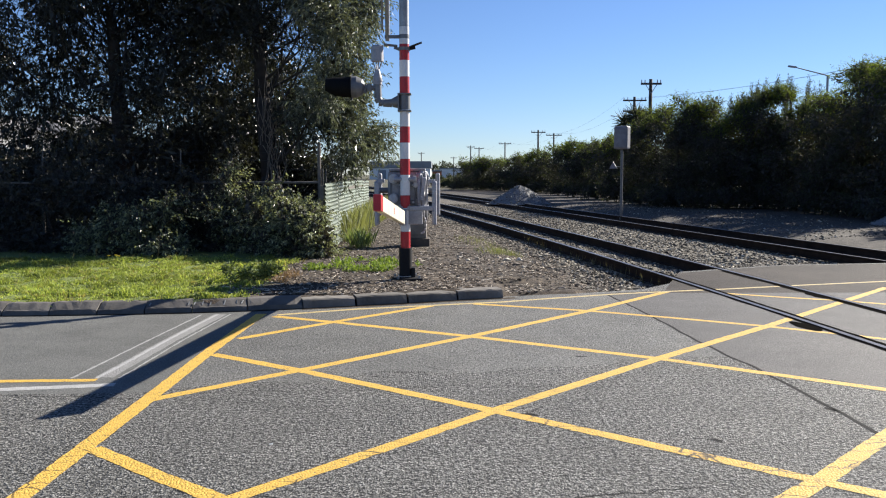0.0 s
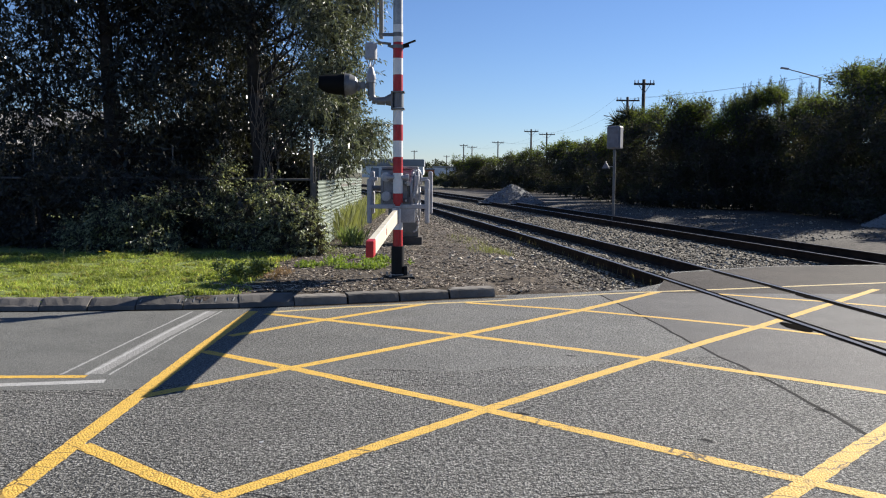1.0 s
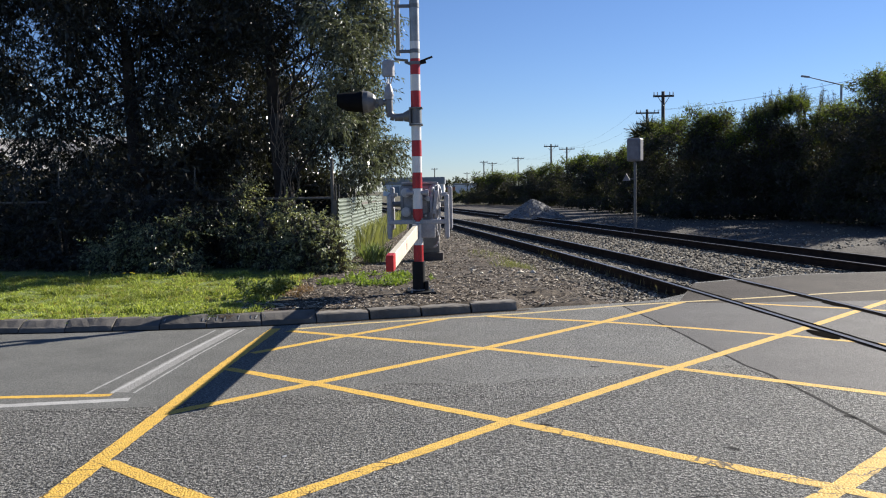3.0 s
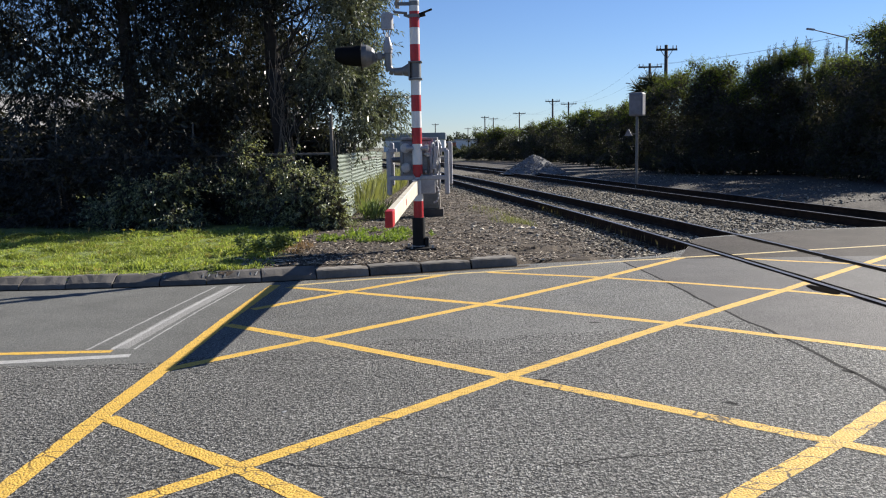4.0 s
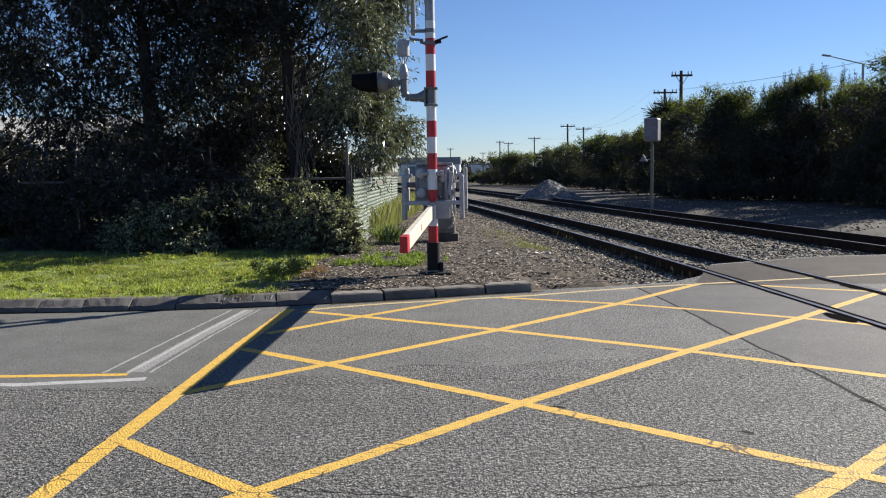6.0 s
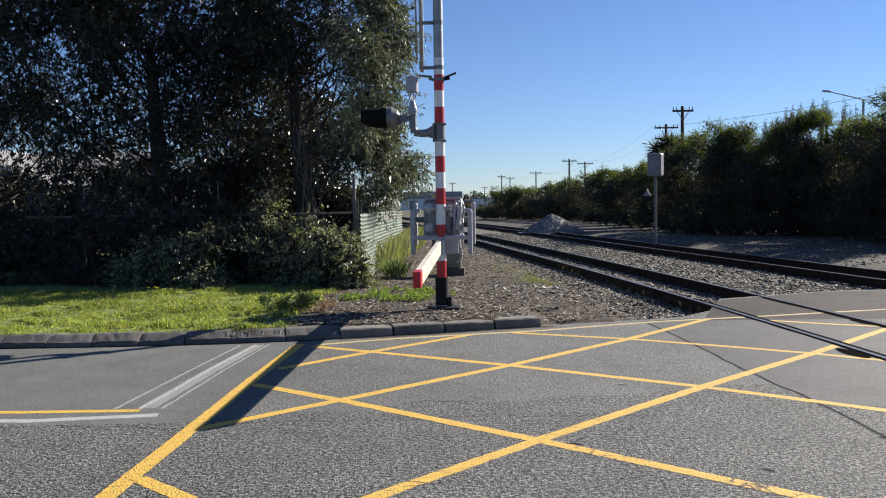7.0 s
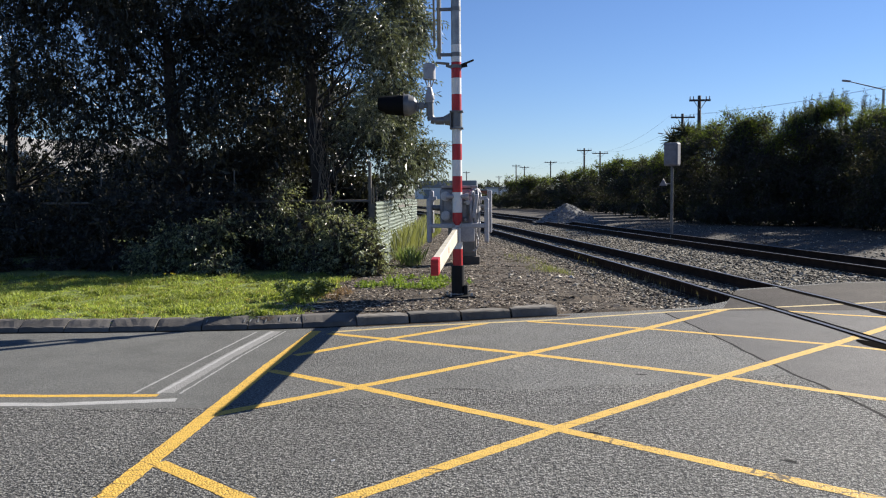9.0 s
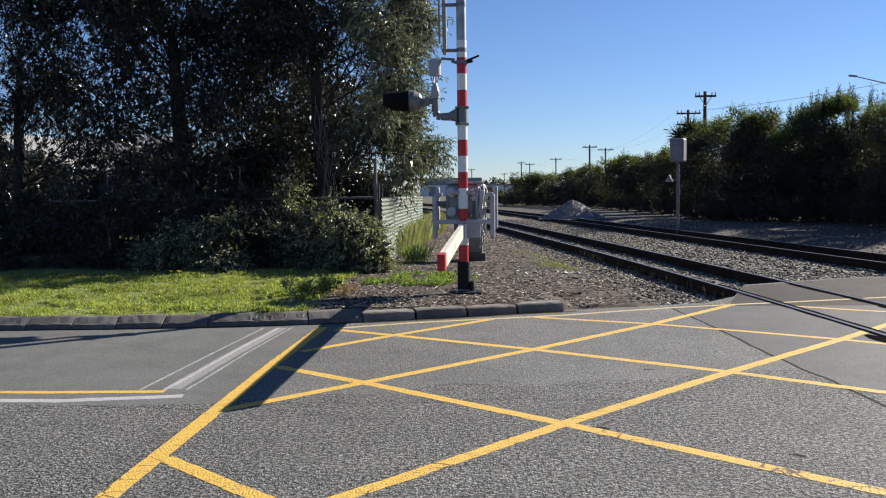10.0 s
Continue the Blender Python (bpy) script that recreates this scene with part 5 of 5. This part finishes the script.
    box(bm, (0.08, 0.05, 0.03), (-0.09, 0, 2.945), (0, 20, 0), 0.003)
    plates.append(part("bracket_plate", bm, "cast", root))
    plates.append(part("bracket_ring", rod(B(), (0, 0, 2.92), (0, 0, 2.96), 0.074, n=20), "cast", root, smooth=True))
    for ob in (clamp, arm, lamp, *plates):
        ob.location.z = -0.04
    # ladder
    lad = part("ladder", rod(rod(B(), (-0.215, 0, 3.0), (-0.225, 0, 5.3), 0.021), (-0.275, 0.02, 3.14), (-0.29, 0.02, 5.3), 0.013), "galv", root, "galvanised ladder and conduit", True)
    for h in (3.05, 3.61, 4.17, 4.73):
        part("ladder_bracket", box(B(), (0.25, 0.03, 0.04), (-0.12, 0, h), bevel=0.004), "cast", lad)
        part("bracket_band", rod(B(), (0, 0, h - 0.025), (0, 0, h + 0.025), 0.0645, n=24), "cast", lad, "", True)
    for k in range(9):
        part("rung", rod(B(), (-0.22, 0.0, 3.25 + k * 0.24), (-0.225, 0.34, 3.25 + k * 0.24), 0.009, n=6), "galv", lad)
    part("ladder_stile", rod(B(), (-0.22, 0.34, 3.05), (-0.225, 0.34, 5.3), 0.018), "galv", lad)
    # gear case behind the mast
    gear = part("gear_case", box(B(), (0.5, 0.3, 0.5), (0.02, 0.28, 1.13), bevel=0.035), "gear_grey", root, "grey cast gear case")
    part("gear_lid", box(B(), (0.47, 0.34, 0.035), (0.02, 0.28, 1.395), bevel=0.012), "gear_grey", gear)
    part("gear_foot", box(B(), (0.32, 0.26, 0.2), (0.03, 0.28, 0.85), bevel=0.03), "cast", gear)
    for x, h, r in ((-0.155, 1.28, 0.062), (-0.155, 1.03, 0.062), (0.13, 1.2, 0.035), (0.21, 1.05, 0.03)):
        bm = rod(B(), (x, 0.07, h), (x, 0.135, h), r, n=20)
        rod(bm, (x, 0.055, h), (x, 0.08, h), r * 0.7, r * 0.8, 20)
        rod(bm, (x, 0.04, h), (x, 0.06, h), r * 0.3, n=6)
        part("cover_cap", bm, "cap_white", gear, "pale round cover cap", True)
    for h in (1.2, 0.98):
        bm = box(B(), (0.2, 0.03, 0.05), (0.02, 0.085, h), bevel=0.006)
        part("mount_strap", bm, "cast", gear)
    for x in (-0.07, 0.1):
        for h in (1.2, 0.98):
            part("strap_bolt", rod(B(), (x, 0.045, h), (x, 0.08, h), 0.016, n=6), "galv", gear)
    for x, r in ((0.17, 0.016), (0.22, 0.022), (0.27, 0.012)):
        pts = [Vector((x, 0.06, 0.72)), Vector((x + 0.01, 0.07, 0.95)), Vector((x + 0.005, 0.1, 1.15)), Vector((x - 0.02, 0.13, 1.36))]
        part("hose", grow_tube(B(), pts, [r] * 4, 8), "pale_grey", gear, "", True)
    for x in (-0.19, -0.05, 0.12, 0.24):
        part("case_rib", box(B(), (0.014, 0.03, 0.36), (x, 0.125, 1.13), bevel=0.004), "cast", gear)
    # raised black strip stands in for a shadowed gap in the casting
    part("case_gap", box(B(), (0.05, 0.012, 0.22), (0.165, 0.127, 1.13), bevel=0.004), "black", gear, "black strip standing in for a shadowed gap")
    part("cross_pipe", rod(rod(rod(B(), (-0.12, -0.02, 1.275), (0.13, -0.02, 1.275), 0.028, n=14), (0.1, -0.02, 1.275), (0.14, -0.02, 1.275), 0.042, n=14), (-0.14, -0.02, 1.275), (-0.1, -0.02, 1.275), 0.038, n=14), "pale_grey", gear, "pale pipe across the mast", True)
    pts = [Vector((0.17, 0.09, 0.9)), Vector((0.17, 0.09, 1.28)), Vector((0.185, 0.1, 1.35)), Vector((0.225, 0.14, 1.37)), Vector((0.265, 0.2, 1.35)), Vector((0.275, 0.22, 1.25))]
    part("conduit", grow_tube(B(), pts, [0.024] * 6, 10), "pale_grey", gear, "bent pale conduit", True)
    part("lid_hasp", rod(rod(B(), (0.25, 0.2, 1.36), (0.29, 0.2, 1.3), 0.02, n=8), (0.29, 0.2, 1.3), (0.29, 0.2, 1.18), 0.016, n=8), "pale_grey", gear, "", True)
    part("crank_arm", box(B(), (0.05, 0.03, 0.3), (0.225, 0.06, 1.15), (0, 8, 0), 0.01), "pale_grey", gear, "pale crank arm")
    bm = B()
    pts = [Vector((0.2 + 0.06 * math.cos(a), 0.03, 0.7 + 0.12 * math.sin(a))) for a in np.linspace(1.7, -1.7, 9)]
    part("cable_loop", grow_tube(bm, pts, [0.011] * 9, 8), "pale_grey", gear, "pale looped cable", True)
    # boom carrier frame with its side weights
    frame_bar = part("carrier_bar", box(B(), (0.72, 0.05, 0.055), (0.0, -0.03, 0.905), bevel=0.008), "pale_grey", root, "pale grey carrier frame")
    for x, y in ((-0.36, 0.0), (0.37, 0.0), (-0.36, 0.5), (0.41, 0.5)):
        up = 0.1 if y > 0.2 else 0.0
        part("side_weight", box(B(), (0.062, 0.09, 0.57), (x, y, 0.97 + up), bevel=0.024), "pale_grey", frame_bar)
        part("weight_cap", box(B(), (0.075, 0.05, 0.05), (x + (0.03 if x < 0 else -0.03), y, 1.25), bevel=0.01), "pale_grey", frame_bar)
    for x in (-0.36, 0.37):
        part("pivot_arm", box(B(), (0.05, 0.6, 0.06), (x, 0.25, 1.1), bevel=0.01), "pale_grey", frame_bar)
        part("axle", rod(B(), (x, 0.28, 1.13), (x * 0.55, 0.28, 1.13), 0.035, n=14), "cast", frame_bar, "", True)
    bm = B()
    for x in (-0.055, 0.055):
        box(bm, (0.012, 0.03, 0.07), (x, -0.06, 0.92))
    box(bm, (0.12, 0.02, 0.014), (0, -0.075, 0.89))
    part("u_bolt", bm, "galv", frame_bar)
    bm = box(B(), (0.2, 0.05, 0.2), (0.12, -0.02, 0.8), bevel=0.01)
    part("boom_hinge", bm, "pale_grey", frame_bar, "pale hinge plate")
    return root


def build_boom(root):
    """The boom, modelled from its pivot along -y."""
    length, h0, h1, t = 4.25, 0.165, 0.118, 0.055
    bm = B()
    a = [bm.verts.new((sx * t / 2, -0.05, sz * h0 / 2)) for sx, sz in ((-1, -1), (1, -1), (1, 1), (-1, 1))]
    b = [bm.verts.new((sx * t / 2, -length + 0.22, sz * (h1 + 0.004) / 2)) for sx, sz in ((-1, -1), (1, -1), (1, 1), (-1, 1))]
    for i in range(4):
        j = (i + 1) % 4
        bm.faces.new((a[i], a[j], b[j], b[i]))
    bm.faces.new(list(reversed(a)))
    bm.faces.new(b)
    bmesh.ops.bevel(bm, geom=bm.edges[:], offset=0.004, segments=1, affect="EDGES")
    boom = part("boom", bm, "boom_white", root, "dirty white tapered boom with a red tip")
    part("boom_tip", box(B(), (t + 0.004, 0.225, h1 + 0.006), (0, -length + 0.11, 0), bevel=0.004), "red", boom, "red boom tip")
    for y in (-2.5,):
        part("reflector", box(B(), (t + 0.006, 0.06, 0.06), (0, y, 0.0), bevel=0.003), "red", boom, "small red reflector")
    part("boom_clamp", box(B(), (t + 0.03, 0.16, h0 + 0.02), (0, -0.03, 0), bevel=0.006), "pale_grey", boom)
    return boom


# ---- beside the track ----
def build_relay_cabinet():
    cab = thing("relay_cabinet", pose(-0.47, 15.75, 0.08), "grey-brown steel relay cabinet on a dark plinth", "cabinet")
    part("body", box(B(), (0.36, 0.36, 0.78), (0, 0, 0.55), bevel=0.02), "cabinet", cab)
    part("plinth", box(B(), (0.48, 0.46, 0.2), (0, 0, 0.06), bevel=0.01), "sleeper", cab)
    part("door", box(B(), (0.3, 0.02, 0.66), (0, -0.19, 0.56), bevel=0.006), "cabinet", cab)


def build_trackside_box():
    p = thing("trackside_signal_box", pose(6.03, 28.3, -0.03, 0, 0, -32), "pale grey steel box on a slim post", "signal box")
    part("post", rod(B(), (0, 0, -0.1), (0, 0, 2.32), 0.045, n=14), "cast", p, "", True)
    b = part("box", box(B(), (0.47, 0.36, 0.77), (0, 0, 2.67), bevel=0.05), "box_grey", p)
    part("box_door", box(B(), (0.4, 0.02, 0.66), (0, -0.19, 2.67), bevel=0.01), "box_grey", b)
    part("small_sign", rod(B(), (-0.28, -0.04, 1.72), (-0.28, -0.06, 1.72), 0.16, n=3), "box_grey", p, "small pale three-cornered plate")
    part("sign_bracket", rod(B(), (-0.3, 0, 1.7), (0, 0, 1.7), 0.012), "galv", p)


def pile_height(cx, cy, rx, ry, h):
    def f(x, y):
        d = math.hypot((x - cx) / rx, (y - cy) / ry)
        return -0.06 + h * max(0, 1 - d ** 1.35) ** 1.15 * (1 + 0.08 * noise.noise((x * 2, y * 2, 0)))
    return f


def build_pile(cx, cy, rx, ry, h, label, count, seed):
    f = pile_height(cx, cy, rx, ry, h)
    n, rings = 40, 14
    verts, faces = [], []
    for k in range(rings + 1):
        for i in range(n):
            a = i / n * 2 * math.pi
            d = k / rings * 1.05
            x, y = cx + math.cos(a) * rx * d, cy + math.sin(a) * ry * d
            verts.append((x, y, f(x, y) + 0.02 * noise.noise((x * 5, y * 5, 0))))
    for k in range(rings):
        for i in range(n):
            j = (i + 1) % n
            faces.append((k * n + i, (k + 1) * n + i, (k + 1) * n + j, k * n + j))
    heap = raw("gravel_heap", verts, faces, "gravel")
    tagged(heap, label, "gravel heap")

    def spot(r):
        a, d = r.random() * 6.28, r.random() ** 0.6
        return cx + math.cos(a) * d * rx * 1.08, cy + math.sin(a) * d * ry * 1.08
    ob = scatter_stones("heap_gravel", count, spot, (0.03, 0.08), "gravel", "loose grey stones on the gravel heap", seed, f)
    ob.parent = heap
    del ob["category"]


# ---- distance ----
def power_pole(x, y, h, arm, label, arms=1, turn=0):
    p = thing("power_pole", pose(x, y, -0.05, 0, 0, turn), label, "power pole", "power poles along the road")
    part("pole", rod(B(), (0, 0, 0), (0, 0, h), 0.17, 0.12, 10), "pole", p, "", True)
    for k in range(arms):
        z = h - 0.35 - k * 1.0
        bar = part("crossarm", box(B(), (arm, 0.12, 0.14), (0, -0.14, z)), "pole", p)
        for u in (-0.46, -0.3, 0.3, 0.46):
            part("insulator", rod(B(), (u * arm, -0.14, z + 0.06), (u * arm, -0.14, z + 0.3), 0.045, 0.03, 8), "pale_grey", bar)
        for s in (-1, 1):
            part("brace", rod(B(), (s * arm * 0.28, -0.16, z - 0.05), (0, -0.16, z - 0.7), 0.025, n=5), "galv", bar)
    return p


def wire(a, b, sag, parent):
    a, b = Vector(a), Vector(b)
    pts = [a.lerp(b, i / 14) - Vector((0, 0, 4 * sag * (i / 14) * (1 - i / 14))) for i in range(15)]
    return part("overhead_wire", grow_tube(B(), pts, [0.007] * 15, 4), "wire", parent)


def build_poles():
    lab = "dark timber power pole with a crossarm"
    data = ((15.2, 62, 8.35, 1.5, 1), (18.1, 80, 8.7, 2.2, 2), (14.0, 124, 7.9, 2.1, 1), (18.4, 140, 8.2, 2.6, 1), (13.4, 182, 8.3, 2.6, 1), (6.6, 200, 8.2, 1.9, 1), (9.1, 212, 8.2, 2.4, 1), (3.6, 280, 7.2, 2.2, 1), (-6.4, 250, 8.0, 2.0, 1), (-16.5, 250, 7.4, 2.0, 1))
    made = [power_pole(x, y, h, arm, lab, n) for x, y, h, arm, n in data]
    lines = thing("power_lines", Matrix(), "sagging overhead wires between the poles", "power line")
    for (i, j) in ((1, 3), (3, 4), (4, 6)):
        a, b = data[i], data[j]
        for u in (-0.45, 0.4):
            wire((a[0] + u * a[3], a[1], a[2] - 0.1), (b[0] + u * b[3], b[1], b[2] - 0.1), 1.1, lines)
    for u, dz in ((-0.4, 0), (0.4, 0.2)):
        wire((18.1 + u * 2.3, 80, 8.4 + dz), (34, 36, 9.6 + dz), 0.9, lines)
    wire((18.1, 80, 7.4), (34, 36, 9.1), 0.9, lines)
    lamp = thing("street_lamp", pose(20.4, 45, 0), "grey steel street lamp with a long arm", "street lamp")
    part("pole", rod(B(), (0, 0, 0), (0, 0, 6.6), 0.09, 0.06, 12), "galv", lamp, "", True)
    part("arm", rod(B(), (0, 0, 6.58), (-1.75, 0, 7.02), 0.035, 0.025, 8), "galv", lamp)
    part("lamp_head", box(B(), (0.42, 0.16, 0.09), (-1.9, 0, 7.05), (0, 8, 0), 0.02), "pale_grey", lamp)
    lamp2 = thing("street_lamp", pose(21.9, 100, -0.8), "grey steel street lamp with a long arm", "street lamp")
    part("pole", rod(B(), (0, 0, 0), (0, 0, 8.6), 0.1, 0.06, 10), "galv", lamp2)
    part("arm", rod(B(), (0, 0, 8.6), (-1.6, 0, 9.0), 0.035, 0.03, 6), "galv", lamp2)
    part("lamp_head", box(B(), (0.5, 0.2, 0.1), (-1.8, 0, 9.02), (0, 8, 0), 0.02), "pale_grey", lamp2)


def build_far_buildings():
    f = thing("factory_building", pose(-12.0, 235, 0), "white-walled factory with a blue-grey fascia", "factory")
    part("wall", box(B(), (17, 20, 3.1), (0, 10, 1.55)), "wall_white", f)
    part("fascia", box(B(), (17.6, 20.6, 1.9), (0, 10, 4.05), bevel=0.1), "roof_grey", f)
    part("roof", box(B(), (17.0, 20, 0.1), (0, 10, 5.0)), "roof_grey", f)
    for k in range(4):
        part("lettering_bar", box(B(), (0.8, 0.1, 0.9), (-1.2 + k * 1.15, -0.4, 4.2)), "pale_grey", f, "pale lettering block")
    for k in range(3):
        part("door", box(B(), (2.2, 0.1, 2.6), (-5 + k * 5, -0.06, 1.3)), "roof_grey", f)
    h = thing("brick_shed", pose(-1.2, 170, 0), "small orange brick shed by the track", "shed")
    part("wall", box(B(), (1.9, 4, 2.0), (0, 2, 1.0)), "brick", h)
    part("roof", box(B(), (2.1, 4.4, 0.3), (0, 2, 2.1), bevel=0.08), "roof_grey", h)
    w = thing("pale_building", pose(3.5, 330, 0), "distant pale low building", "building")
    part("wall", box(B(), (9, 8, 3.4), (0, 4, 1.7)), "wall_white", w)
    part("roof", box(B(), (9.6, 8.6, 0.5), (0, 4, 3.6), bevel=0.15), "roof_grey", w)
    rng = np.random.default_rng(91)
    for i, (x, y, hh, r) in enumerate(((1.9, 84, 1.3, 1.6), (0.6, 92, 1.0, 1.8), (-0.8, 104, 1.1, 2.2), (3.6, 96, 1.6, 2.4), (-2.5, 125, 1.2, 2.8), (2.6, 115, 1.5, 3.0))):
        c = clump_cloud(rng, 20, (0, 0, hh * 0.45), (r, r * 0.6, hh * 0.5), 0.35, lambda p: p[2] > 0.05)
        tree("scrub", (x, y, 0), 0.06, hh, c, [("crown", 1800, 0.3, 0.1, "hedge_leaf", -0.2)], "low rough scrub beside the far track", 195 + i, group="scrub beside the track")
    for i, (x, y, hh, r) in enumerate(((2.5, 360, 6, 9), (-16, 300, 5, 9), (12, 420, 7, 14), (-40, 330, 9, 14), (-60, 260, 9, 12))):
        c = clump_cloud(rng, 30, (0, 0, hh * 0.5), (r, r * 0.6, hh * 0.5), 1.4, lambda p: p[2] > 0.3)
        tree("distant_tree", (x, y, 0), 0.25, hh, c, [("crown", 2500, 1.0, 0.5, "hedge_leaf", 0)], "distant dark green trees on the skyline", 95 + i, group="trees on the skyline")


def build_left_shed():
    s = thing("timber_shed", pose(-13.6, 22.0, 0.1), "dark boarded shed with a pale corrugated roof", "shed")
    part("wall", box(B(), (4.6, 5, 2.1), (0, 2.6, 1.05)), "dark_wall", s)
    part("roof", box(B(), (2.9, 5.6, 0.05), (1.15, 2.4, 2.55), (0, 21, 0)), "roof_pale", s, "pale corrugated iron roof slope")
    part("roof", box(B(), (2.9, 5.6, 0.05), (-1.5, 2.4, 2.55), (0, -21, 0)), "roof_pale", s, "pale corrugated iron roof slope")
    part("barge_board", box(B(), (2.9, 0.04, 0.13), (1.15, -0.42, 2.5), (0, 21, 0), 0.006), "white", s, "white barge board")
    part("corner_post", box(B(), (0.1, 0.1, 2.0), (2.35, -0.35, 1.0)), "timber", s)
    w = thing("warehouse", pose(-16.2, 28.5, 0.1), "long warehouse with a pale iron roof", "warehouse")
    part("wall", box(B(), (9.0, 6, 2.5), (0, 3, 1.25)), "dark_wall", w)
    part("roof", box(B(), (9.6, 3.6, 0.06), (0, 1.4, 3.0), (16, 0, 0)), "roof_pale", w, "pale corrugated iron roof")
    c = thing("parked_car", pose(-10.0, 22.0, 0.1, 0, 0, 8), "dark parked car behind the trees", "car")
    body = box(B(), (4.0, 1.65, 0.62), (0, 0, 0.62), bevel=0.14)
    part("body", body, "car_paint", c)
    part("cabin", box(B(), (2.1, 1.45, 0.55), (0.1, 0, 1.18), bevel=0.2), "glass_dark", c)
    # pale panel paints the highlight along the dark car's roof
    part("roof_panel", box(B(), (1.6, 1.35, 0.08), (0.1, 0, 1.45), bevel=0.03), "pale_grey", c)
    for x in (-1.25, 1.25):
        for y in (-0.75, 0.75):
            part("wheel", rod(B(), (x, y - 0.1, 0.31), (x, y + 0.1, 0.31), 0.31, n=20), "black", c)


build_ground()
build_road()
build_markings()
build_scrap()
build_kerb()
build_railway()
build_verge()
BARRIER = build_barrier()
BOOM = build_boom(BARRIER)
build_relay_cabinet()
build_iron_fence()
build_wire_fence()
build_left_trees()
build_shrubs()
build_hedge()
build_trackside_box()
build_pile(3.9, 42.3, 1.6, 1.7, 0.88, "grey heap of crushed gravel beside the track", 1800, 14)
build_pile(13.6, 23.5, 1.5, 1.5, 0.75, "dark low heap of gravel under the trees", 400, 15)
build_poles()
build_far_buildings()
build_left_shed()


def motions():
    """The boom sinks to rest in the first second."""
    rows = ((0.0, 4.95), (0.1, 3.8), (0.2, 2.85), (0.3, 2.2), (0.4, 1.7), (0.5, 1.22), (0.6, 0.72), (0.7, 0.33), (0.8, 0.1), (1.0, 0.0), (10.0, 0.0))
    walk(BOOM, [(t, pose(-0.02, -0.16, 0.79, 0.4 - a, 0, 0.1)) for t, a in rows])


motions()
